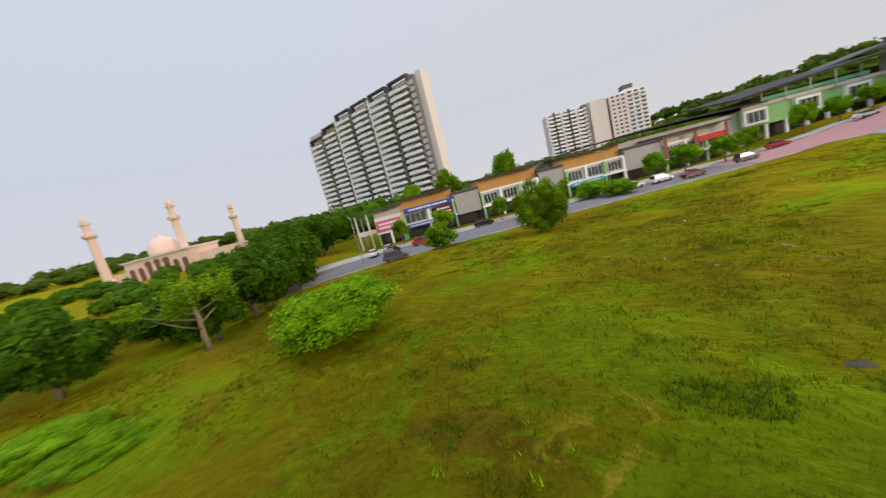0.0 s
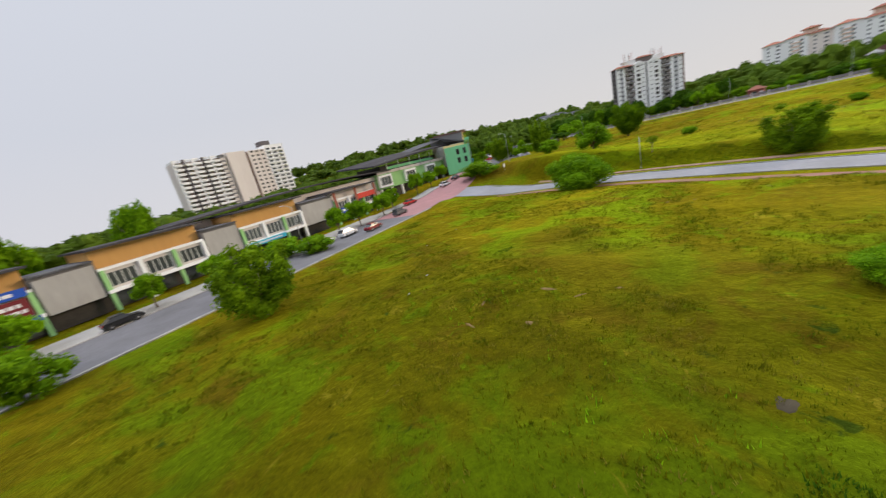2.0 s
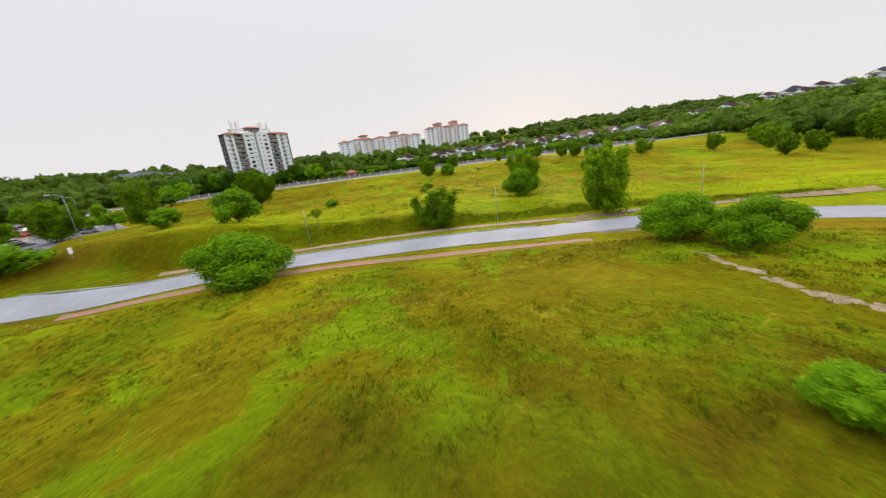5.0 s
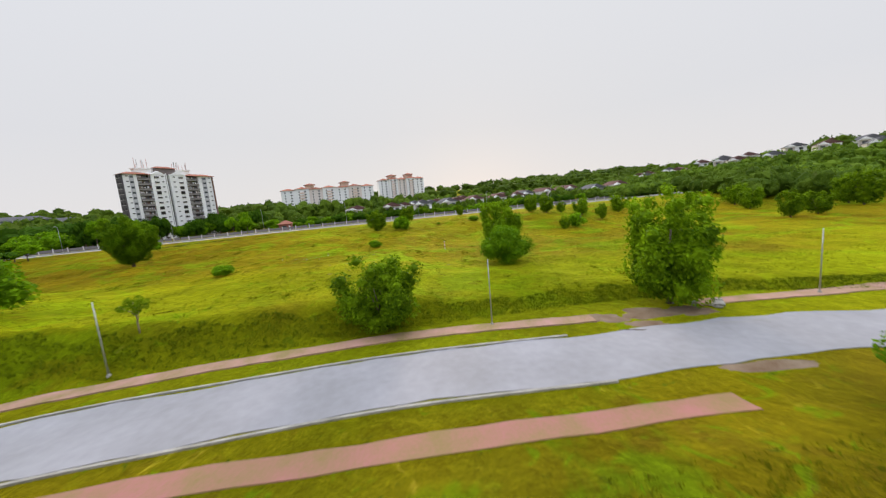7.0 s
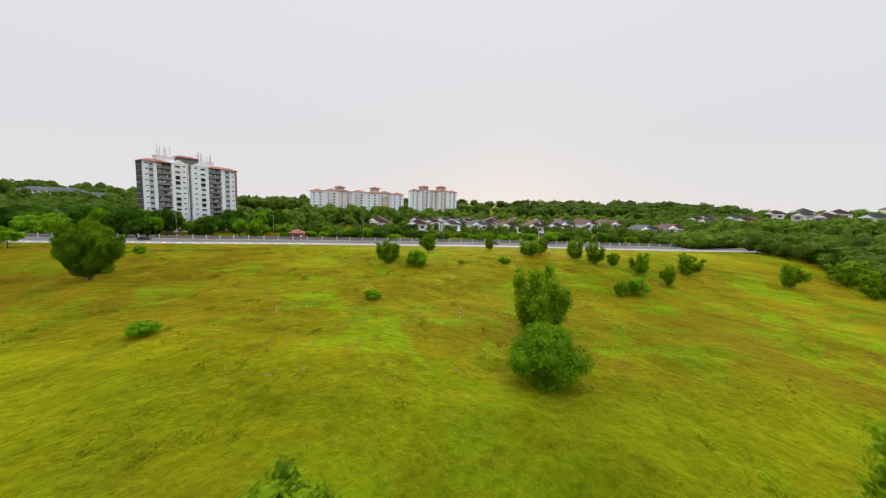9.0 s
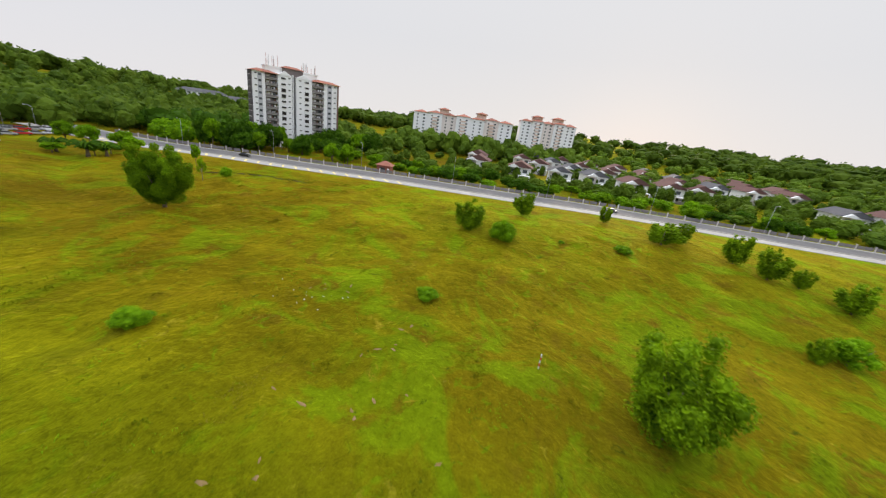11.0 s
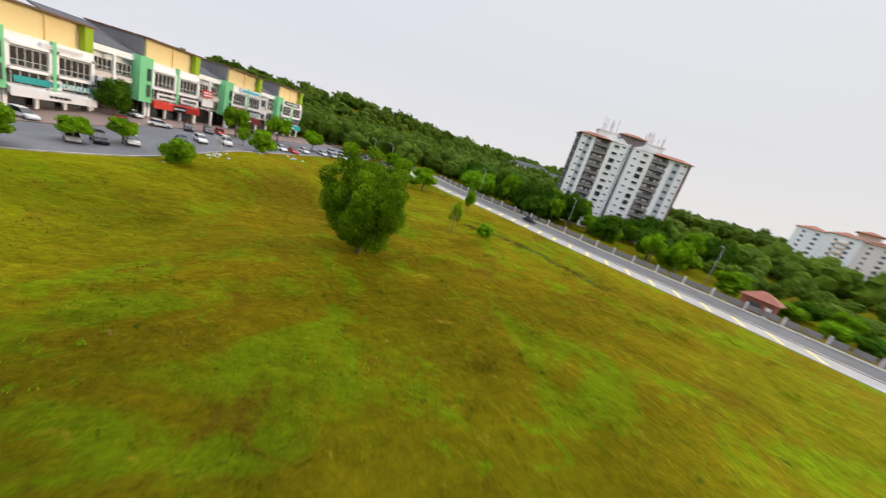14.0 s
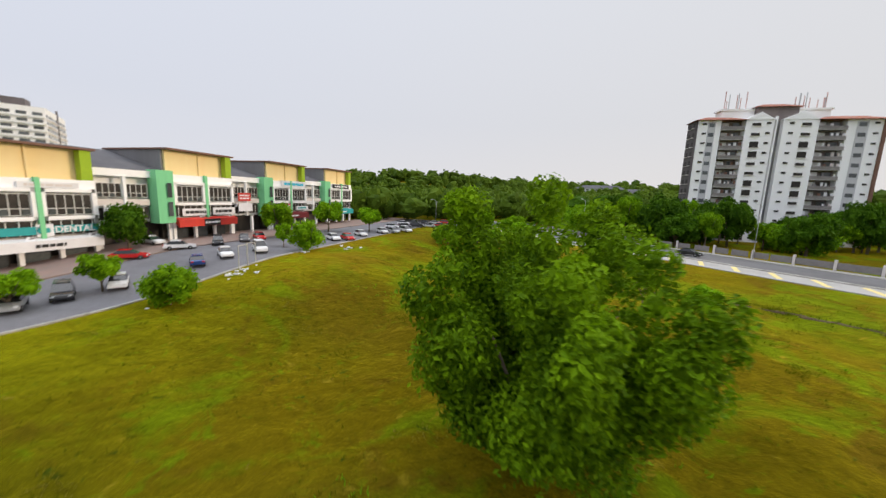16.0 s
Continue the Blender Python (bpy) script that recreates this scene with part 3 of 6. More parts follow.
# the first street in front of the western shops, and the pink junction
STREET = [(-56, 30), (-50, 35), (-42, 42), (-24, 56), (-4, 71), (14, 84.5), (24, 92)]
strip("street", STREET, 6.5, M_ASPHALT, 0.05, label="grey asphalt street beside the field", category="road", offset=-6.0, cross=6)
strip("street_edge", STREET[1:], 0.25, M_KERB, 0.13, label="pale concrete kerb between street and field", category="kerb", offset=0.9, cross=2)
strip("pavement", STREET, 3.2, M_CONC, 0.16, label="grey concrete pavement in front of the shops", category="pavement", offset=-15.5)
strip("junction", [(15.2, 91.8), (25.2, 100.3), (35.2, 106.3), (44.2, 113.2), (51.2, 121), (55.2, 127)], 6.1, M_PINK, 0.07, label="pink paved road junction", category="road", cross=6)
strip("pavement", [(7, 97.5), (19, 107.3), (30, 113.4), (38.5, 119.5)], 2.4, M_CONC, 0.14, label="grey concrete pavement before the corner building", category="pavement")
SHOPST = [(50, 117), (59, 124.5), (71, 131), (84, 139.5), (92, 150.5), (101.5, 167), (115.5, 192.5), (130, 219), (150, 256)]
strip("shop_street", SHOPST, 9.0, M_ASPHALT, 0.06, label="grey asphalt street with parked cars", category="road", cross=6)
strip("street_edge", SHOPST[2:], 0.2, M_KERB, 0.14, label="pale concrete kerb between street and field", category="kerb", offset=9.1, cross=2)
strip("pavement", SHOPST[1:], 5.0, M_PAVE, 0.12, label="brown paved forecourt under the shop arcade", category="pavement", offset=-19.2)
strip("pavement", SHOPST[1:], 2.6, M_PAVE, 0.18, label="red-brown paved walkway along the shop fronts", category="pavement", offset=-11.8)
# the main road with its median
MAIN = [(160, 262), (161, 230), (164, 205), (169, 186), (177, 165), (183, 142), (190, 121), (197, 99), (202, 79), (207.5, 57), (214, 33), (218.5, 14), (222, -13), (226, -45), (234, -90), (247, -150), (264, -220)]
strip("pavement", MAIN[::-1], 3.3, M_CONC, 0.10, label="pale concrete parking strip with yellow bars", category="pavement", offset=3.4)
strip("median", MAIN[::-1], 0.45, M_KERB, 0.24, label="raised weathered kerb between parking strip and road", category="median", offset=7.2)
strip("main_road", MAIN[::-1], 5.6, M_DKASPHALT, 0.06, label="grey asphalt carriageway of the main road", category="road", offset=13.3)
strip("pavement", MAIN[::-1], 1.2, M_KERB, 0.17, label="weathered concrete pavement along a fence", category="pavement", offset=20.2)


# ---- trees ----
def crown_mesh(name, blobs, n, size, mat, seed, core=0.66, droop=0.0):
    """A crown: a lumpy inner mass and many small folded leaves round it, with gaps and an uneven rim. Height 1, width about 1."""
    rg = np.random.default_rng(seed)
    blobs = np.array(blobs, float)
    wgt = blobs[:, 3] ** 2
    pick = rg.choice(len(blobs), n, p=wgt / wgt.sum())
    d = rg.normal(size=(n, 3))
    d /= np.linalg.norm(d, axis=1)[:, None]
    rad = blobs[pick, 3] * (0.60 + 0.48 * rg.random(n) ** 0.7)
    stray = rg.random(n) < 0.06
    rad[stray] *= 1.18
    c = blobs[pick, :3] + d * rad[:, None] * np.array([1, 1, 0.9])
    nrm = d + 0.9 * rg.normal(size=(n, 3))
    nrm[:, 2] += 0.8
    nrm /= np.linalg.norm(nrm, axis=1)[:, None]
    a = np.cross(nrm, rg.normal(size=(n, 3)))
    a /= np.linalg.norm(a, axis=1)[:, None]
    b = np.cross(nrm, a)
    s = size * (0.6 + 0.8 * rg.random(n))[:, None]
    bend = nrm * s * 0.25
    a[:, 2] -= droop
    quad = np.stack([c - a * s, c - b * s * 0.55 + bend, c + a * s, c + b * s * 0.55 + bend], 1)
    keep = quad[:, :, 2].min(1) > 0.0
    quad = quad[keep]
    v = quad.reshape(-1, 3)
    k = len(quad)
    idx = np.arange(k)[:, None] * 4
    f = np.concatenate([idx + [0, 1, 2], idx + [0, 2, 3]]).tolist()
    vs, fs = v.tolist(), f
    if core:
        for bx, by, bz, br in blobs:
            bm = bmesh.new()
            bmesh.ops.create_icosphere(bm, subdivisions=2, radius=br * core)
            o = len(vs)
            for w in bm.verts:
                w.co *= 1 + 0.35 * noise.noise(w.co * (2.2 / br) + Vector((bx * 9, by * 9, bz * 9 + seed)))
                vs.append((w.co.x + bx, w.co.y + by, max(w.co.z * 0.9 + bz, 0.02)))
            bm.verts.index_update()
            fs = fs + [tuple(q.index + o for q in p.verts) for p in bm.faces]
            bm.free()
    me = bpy.data.meshes.new(name)
    me.from_pydata(vs, [], fs)
    me.materials.append(mat)
    return me


def blobs_for(seed, n, low, high, width, small=0.16, big=0.26):
    """Clumps that make up a crown between two heights."""
    rg = np.random.default_rng(seed)
    out = []
    for i in range(n):
        t = (i + rg.random()) / n
        z = low + (high - low) * t
        prof = math.sin(math.pi * min(max((z - low) / (high - low) * 0.82 + 0.16, 0), 1)) ** 0.6
        ang = i * 2.4 + rg.random()
        r = small + (big - small) * rg.random()
        out.append((prof * width * 0.5 * (0.35 + 0.6 * rg.random()) * math.cos(ang), prof * width * 0.5 * (0.35 + 0.6 * rg.random()) * math.sin(ang), z, r * (0.65 + 0.35 * prof)))
    out.append((0, 0, (low + high) / 2, big))
    return out


def trunk_mesh(name, seed, fork, top, r, mat, limbs=6, reach=0.3):
    rg = np.random.default_rng(seed)
    lots = [tube([(0, 0, -0.05), (0.01, 0, fork * 0.5), (0.0, 0.015, fork), (0.02, 0.0, top)], [r * 1.25, r, r * 0.8, r * 0.25], 7)]
    for i in range(limbs):
        w, z0 = i * 2.4 + rg.random(), fork * (0.6 + 0.6 * rg.random())
        e = reach * (0.7 + 0.5 * rg.random())
        x, y = math.cos(w) * e, math.sin(w) * e
        z1 = z0 + (top - z0) * (0.6 + 0.4 * rg.random())
        lots.append(tube([(0, 0, z0), (x * 0.5, y * 0.5, z0 + (z1 - z0) * 0.45), (x, y, z1)], [r * 0.55, r * 0.35, r * 0.12], 5))
    v, f = merge(*lots)
    return mesh(name, v, f, mat, True)


def kind_of_tree(key, seed, low, high, width, n_blobs, leaves, size, mat, bark=None, fork=0.25, r=0.03, small=0.15, big=0.24, core=0.66):
    return (crown_mesh("crown_" + key, blobs_for(seed, n_blobs, low, high, width, small, big), leaves, size, mat, seed, core), trunk_mesh("trunk_" + key, seed, fork, 0.8, r, bark or M_BARK, reach=width * 0.36))


def lobes_for(seed, n, width, fat=0.15, spread_low=0.7):
    """Upright lobes, each a stack of clumps that narrows to its tip, with gaps between them."""
    rg = np.random.default_rng(seed)
    out = []
    for i in range(n):
        ang, r = i * 2.4 + rg.random(), width * 0.40 * math.sqrt((i + 0.4) / n) * (0.75 + 0.4 * rg.random())
        top = 0.93 - 0.40 * (r / (width * 0.5)) ** 1.4 + 0.20 * (rg.random() - 0.6)
        low = 0.10 + 0.05 * rg.random() + 0.20 * (r / (width * 0.4)) ** 2
        for k in range(7):
            t = k / 6
            lean = spread_low + (1.15 - spread_low) * t ** 0.7
            out.append((r * math.cos(ang) * lean + 0.03 * rg.normal(), r * math.sin(ang) * lean + 0.03 * rg.normal(), low + (top - low) * t, fat * (0.9 - 0.38 * t) * (0.75 + 0.4 * rg.random())))
    return out


def lobed_tree(key, seed, n, leaves, size, mat, fat=0.15, core=0.55, spread_low=0.72):
    return (crown_mesh("crown_" + key, lobes_for(seed, n, 0.95, fat, spread_low), leaves, size, mat, seed, core), trunk_mesh("trunk_" + key, seed, 0.18, 0.62, 0.024, M_BARK, limbs=9, reach=0.20))


KINDS = {
    "bush": [kind_of_tree("bush%d" % i, 11 + i, 0.16, 0.80, 1.0, 16, 18000, 0.018, M_LEAF, fork=0.12, r=0.025, small=0.17, big=0.27) for i in range(3)],
    "tree": [lobed_tree("tree%d" % i, 21 + i, 10, 13000, 0.0175, M_LEAFO, 0.165) for i in range(3)],
    "grove": [kind_of_tree("grove%d" % i, 31 + i, 0.30, 0.86, 0.95, 14, 2700, 0.041, M_LEAFD, fork=0.25, small=0.15, big=0.25) for i in range(3)],
    "street": [kind_of_tree("street%d" % i, 41 + i, 0.42, 0.88, 0.9, 10, 2500, 0.037, M_LEAF, fork=0.35, r=0.022, small=0.13, big=0.2) for i in range(2)],
    "sparse": [kind_of_tree("sparse%d" % i, 51 + i, 0.45, 0.9, 0.95, 9, 700, 0.045, M_LEAFO, bark=M_PALEBARK, fork=0.45, r=0.022, small=0.12, big=0.17, core=0.0) for i in range(1)],
    "bare": [kind_of_tree("bare0", 52, 0.56, 0.86, 1.0, 11, 2600, 0.017, M_LEAFO, bark=M_PALEBARK, fork=0.4, r=0.022, small=0.09, big=0.14, core=0.0)],
    "farbush": [kind_of_tree("farbush%d" % i, 15 + i, 0.16, 0.80, 1.0, 14, 2600, 0.036, M_LEAF, fork=0.12, r=0.025, small=0.17, big=0.27) for i in range(2)],
    "fartree": [lobed_tree("fartree%d" % i, 26 + i, 9, 3200, 0.030, M_LEAFO, 0.165) for i in range(2)],
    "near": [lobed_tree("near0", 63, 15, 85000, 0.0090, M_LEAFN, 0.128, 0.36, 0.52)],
}
tree_count = [0]


def tree(key, x, y, wide, tall, label, name="tree", category="tree", rot=None, group="", sink=0.05):
    """One tree of a kind: trunk with limbs, and crown."""
    tree_count[0] += 1
    i = tree_count[0]
    crown, trunk = KINDS[key][i % len(KINDS[key])]
    e = new(name)
    rz = rot if rot is not None else (i * 77) % 360
    e.matrix_world = Matrix.Translation((x, y, bumpy(x, y) - sink)) @ Euler((0, 0, radians(rz))).to_matrix().to_4x4() @ Matrix.Diagonal((wide, wide, tall, 1))
    tagged(e, label, category, group)
    put("trunk", trunk, e)
    put("crown", crown, e)
    return e


NEAR_BUSHES = ((-19.5, 19), (48.4, 66.8), (21.4, 18.7), (51.0, 10.6), (44.4, 6.8), (101, 23.5), (128.6, 53), (103, 77.8), (162.8, 48.5))
L_BUSH, L_ROUND = "dense rounded bright green bush in rough grass", "bushy olive-green tree leafed down to the grass"
for x, y, w, h_ in ((-19.5, 19, 9.5, 4.8), (-29, 50, 5, 5), (48.4, 66.8, 12.6, 8.2), (73, 85, 9.4, 7.8), (69, 98, 6, 4.6), (49.5, 108, 11, 5.2), (21.4, 18.7, 3.5, 2.3), (51.0, 10.6, 8.0, 5.9), (44.4, 6.8, 7.4, 5.4), (49.0, 0.5, 5.2, 3.6),
                    (101, 23.5, 8.5, 7.8), (128.6, 53, 3.6, 2.1), (103, 77.8, 3.6, 2.3), (151, -11, 5.4, 5.4), (174.8, 20.7, 4.1, 2.1), (158, 134, 3.4, 3.2), (162.8, 48.5, 5.9, 5.5), (171.4, 35.3, 1.6, 0.9), (104, 145.3, 4.6, 4.8), (113.5, 169, 5.2, 6.0), (-4, 78, 6, 3.6), (-10, 82, 7, 4.2)):
    tree("bush" if (x, y) in NEAR_BUSHES else "farbush", x, y, w, h_, L_BUSH, "bush", "bush")
for x, y, w, h_ in ((-11.2, 50.8, 9, 8.2), (77, 111, 8, 11.5), (66, 119, 10, 9), (73.8, 43, 10.4, 8.8), (74, 11.3, 12, 13.5), (119.6, 21.0, 12.4, 13.2), (164.5, 58, 8.8, 7.9), (189, 48, 7.8, 7.8), (174.4, -37.8, 9, 7.5), (189.5, 10, 10.5, 6.3), (195, 5, 8.5, 6.2), (187, -6, 7, 8.6), (179.4, -10.3, 7.4, 7.8), (204, 24, 4.6, 6), (179, -16.2, 4.6, 5), (160, -79, 9, 9), (128, -60, 7, 8), (131, -71, 8, 7.5), (144, -101, 13, 12), (152, -106, 12, 12), (172, -22, 8, 7), (162, -25, 5, 6.5), (149.4, -6.3, 4, 4.6), (166, -62, 8, 8), (172, -84, 10, 9)):
    tree("fartree" if x > 170 or y < -20 else "tree", x, y, w, h_, L_ROUND)
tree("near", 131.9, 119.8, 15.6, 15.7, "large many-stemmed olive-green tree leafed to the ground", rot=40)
tree("bare", 71.5, 67, 3.4, 4.0, "thin sparse young tree on the grass bank")
tree("bare", -36, 15.5, 13, 8.5, "flat-topped tree with pale bare branches")
tree("sparse", 151.0, 134.5, 3.0, 6.4, "slim upright sapling with few leaves")


# ---- shop rows ----
def sign_bars(parent, x, y, z, width, height, mat, rows=1, seed=0):
    """Lettering that cannot be read, as plain bars on the sign."""
    rg = random.Random(seed)
    for r in range(rows):
        px = x - width / 2
        zz = z + height * (0.5 - (r + 0.5) / rows) - height / rows * 0.28
        while px < x + width / 2 - 0.2:
            w = min(0.25 + rg.random() * 0.7, x + width / 2 - px)
            block("lettering", parent, px + w / 2, y, zz, w, 0.03, height / rows * 0.56, mat)
            px += w + 0.14


def casement(parent, x, y, z, width, height, panes=5, frame=0.075):
    """A row of casements: dark opening, white frame, mullions and a transom."""
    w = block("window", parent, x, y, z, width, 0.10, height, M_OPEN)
    for i in range(panes + 1):
        block("mullion", w, -width / 2 + width * i / panes, -0.09, 0, frame, 0.10, height, M_FRAME)
    for zz in (0.0, height * 0.3, height - frame):
        block("transom", w, 0, -0.10, zz, width, 0.07, frame, M_FRAME)
    for i in range(0, panes, 2):
        block("sash", w, -width / 2 + width * (i + 0.5) / panes, -0.16, height * 0.02, width / panes * 0.72, 0.05, height * 0.28, M_GLASS)
    return w


def air_unit(parent, x, y, z):
    a = block("air_conditioner", parent, x, y, z, 0.85, 0.35, 0.6, M_SIGNW)
    block("fan_grille", a, 0.12, -0.19, 0.08, 0.45, 0.03, 0.45, M_RAIL)


def tall_block(x0, y0, z0, rz, signs, label, depth=16.0, length=12.6):
    """A three-storey pair of shops: yellow upper wall under a flat roof, white window frames, mint pilaster, signs and an awning."""
    e = empty("shop_block", x0, y0, z0, rz, label, "shop building", "eastern shops")
    L = length
    block("upper_wall", e, L / 2, depth / 2 + 0.7, 11.6, L - 0.4, depth - 1.4, 4.3, M_YELLOW)
    block("body", e, L / 2, depth / 2 + 0.4, 3.6, L, depth - 0.8, 8.0, M_WHITE)
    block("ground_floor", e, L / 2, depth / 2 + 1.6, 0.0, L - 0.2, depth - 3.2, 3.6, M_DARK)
    block("roof", e, L / 2, depth / 2 + 0.1, 15.9, L + 0.8, depth + 0.6, 0.28, M_BROWN, "thin brown roof edge")
    block("side_wall", e, -0.05, depth / 2 + 1.0, 11.6, 0.3, depth - 1.6, 4.32, M_GREYW)
    block("fin", e, L - 0.75, 0.65, 11.75, 1.3, 1.2, 4.1, M_LIME, "lime green fin wall")
    block("rib", e, L * 0.5, 1.3, 11.7, 0.25, 0.3, 4.2, M_YELLOW)
    block("balcony_wall", e, L / 2, 0.15, 10.4, L, 0.3, 1.35, M_WHITE)
    for c in range(2):
        cx = L * (0.25 + 0.5 * c)
        for sx in (-1, 1):
            block("frame_post", e, cx + sx * (L / 4 - 0.4), -0.1, 6.4, 0.55, 0.6, 4.2, M_WHITE)
        block("frame_beam", e, cx, -0.1, 10.05, L / 2 - 0.5, 0.6, 0.5, M_WHITE)
        block("frame_beam", e, cx, -0.1, 6.4, L / 2 - 0.5, 0.6, 0.5, M_WHITE)
        casement(e, cx, -0.05, 7.05, L / 2 - 1.5, 2.75, 5)
        wn2 = block("window", e, cx, -0.03, 4.4, L / 2 - 1.3, 0.1, 1.9, M_OPEN)
        for i in range(5):
            block("mullion", wn2, (i - 2) * (L / 2 - 1.5) / 4.2, -0.08, 0, 0.09, 0.08, 1.9, M_FRAME)
        air_unit(e, cx + 1.9, -0.3, 3.75)
    block("pilaster", e, L / 2, -0.25, 3.5, 0.5, 0.6, 8.4, M_GREEN, "mint green pilaster")
    for i in range(4):
        block("column", e, 0.3 + (L - 0.6) * i / 3, 0.5, 0, 0.5, 0.5, 3.6, M_WHITE)
        if i < 3:
            block("shop_window", e, 0.3 + (L - 0.6) * (i + 0.5) / 3, 1.55, 0.3, L / 3 - 1.6, 0.08, 2.5, M_GLASS)
    aw, am, al = signs["awning"]
    vs = [(-aw / 2, 0, 0.9), (aw / 2, 0, 0.9), (aw / 2, -1.0, 0.55), (-aw / 2, -1.0, 0.55), (-aw / 2, -1.0, -0.75), (aw / 2, -1.0, -0.75), (-aw / 2, 0, -0.1), (aw / 2, 0, -0.1)]
    fs = [(0, 3, 2, 1), (3, 4, 5, 2), (0, 6, 4, 3), (1, 2, 5, 7), (4, 6, 7, 5), (0, 1, 7, 6)]
    a = put("awning", mesh("awning", vs, fs, am), e, L / 2, -0.1, 3.3, label=al)
    if signs.get("panel"):
        block("panel", a, 0.4, -1.03, -0.72, 3.4, 0.06, 1.25, signs["panel"])
    sign_bars(a, 0.3, -1.09, -0.1, 3.0, 0.7, M_BLACK if am is M_SIGNW else M_SIGNW, 1, 3)
    for i, (cx, cz, w, hgt, m, bar, rows, lab) in enumerate(signs["boards"]):
        s = block("sign_board", e, cx, -0.35, cz, w, 0.16, hgt, m, lab)
        if bar:
            sign_bars(s, 0, -0.1, hgt / 2, w * 0.8, hgt * 0.7, bar, rows, i + int(cx * 7))
    return e


def low_block(x0, y0, z0, rz, label, length=10.9, depth=15.0, panel=False):
    """The lower part between two tall blocks: grey pitched roof behind, white windowed front set back, mint end block with slits."""
    e = empty("shop_block", x0, y0, z0, rz, label, "shop building", "eastern shops")
    L = length
    block("body", e, L / 2, depth / 2 + 1.2, 3.6, L, depth - 2.4, 7.9, M_WHITE)
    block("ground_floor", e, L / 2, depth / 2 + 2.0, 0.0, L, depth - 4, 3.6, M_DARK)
    v, f = slab(0, L, 1.5, depth, 0, 0.25)
    v = [(x, y, z + (0.3 if y < 3 else 4.0)) for x, y, z in v]
    put("roof", mesh("lean_roof", v, f, M_GREYROOF), e, 0, 0, 11.5, label="grey metal roof sloping to the street")
    wide = 1.7 if panel else 2.8
    block("end_block", e, L - wide / 2, 0.5, 3.4, wide, 2.2, 8.9, M_GREEN, "mint green stair block")
    for zz in (4.6, 7.8):
        block("window", e, L - 0.9, -0.83, zz, 0.75, 0.08, 2.4, M_GLASS)
    block("parapet", e, (L - 2.8) / 2, 1.0, 10.9, L - 2.8, 0.4, 1.1, M_WHITE)
    if panel:
        p = block("wall_panel", e, (L - 1.7) / 2, 0.1, 3.0, L - 1.8, 0.5, 8.7, M_PANEL, "grey wall panel with painted signs")
        block("sign_board", p, 0.0, -0.3, 4.4, L - 1.9, 0.1, 1.7, M_BRICK, "dull red band with a round mark")
        sign_bars(p, 0.2, -0.37, 4.8, 4.5, 0.5, M_PALE, 1, 4)
        block("sign_board", p, -0.4, -0.3, 6.5, 4.0, 0.1, 1.1, M_BLUE, "small blue mark")
        block("sign_board", p, 0.9, -0.34, 6.3, 0.7, 0.1, 1.6, M_RED)
        block("sign_board", p, 1.2, -0.3, 1.2, 2.3, 0.12, 2.2, M_TEAL, "teal square sign")
        block("lettering", p, 1.2, -0.38, 2.4, 1.0, 0.04, 0.25, M_SIGNW)
        block("lettering", p, 1.2, -0.38, 1.6, 0.25, 0.04, 0.8, M_SIGNW)
    else:
        for cx in ((L - 2.8) * 0.27, (L - 2.8) * 0.73):
            casement(e, cx, 1.1, 7.7, (L - 2.8) * 0.4, 2.1, 4)
            block("railing", e, cx, 0.75, 6.4, (L - 2.8) * 0.44, 0.06, 1.0, M_PALE)
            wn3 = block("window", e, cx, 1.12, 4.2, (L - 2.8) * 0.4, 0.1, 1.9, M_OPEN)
            for i in range(3):
                block("mullion", wn3, (i - 1) * 0.9, -0.07, 0, 0.08, 0.07, 1.9, M_FRAME)
        block("post", e, (L - 2.8) * 0.5, 0.7, 3.6, 0.4, 0.5, 7.4, M_WHITE)
        block("sign_board", e, (L - 2.8) * 0.35, 0.55, 5.6, 3.6, 0.12, 0.9, M_SIGNW)
    for i in range(3):
        block("column", e, 0.3 + (L - 0.6) * i / 2, 0.8, 0, 0.5, 0.5, 3.6, M_WHITE)
    return e


ROW = (75.6, 159.2, 61.5)
ROW_Z, ROW_SCALE = (8.95, 10.85, 11.2, 11.6), 1.055


def row_point(s):
    a = radians(ROW[2])
    return ROW[0] + s * math.cos(a), ROW[1] + s * math.sin(a)


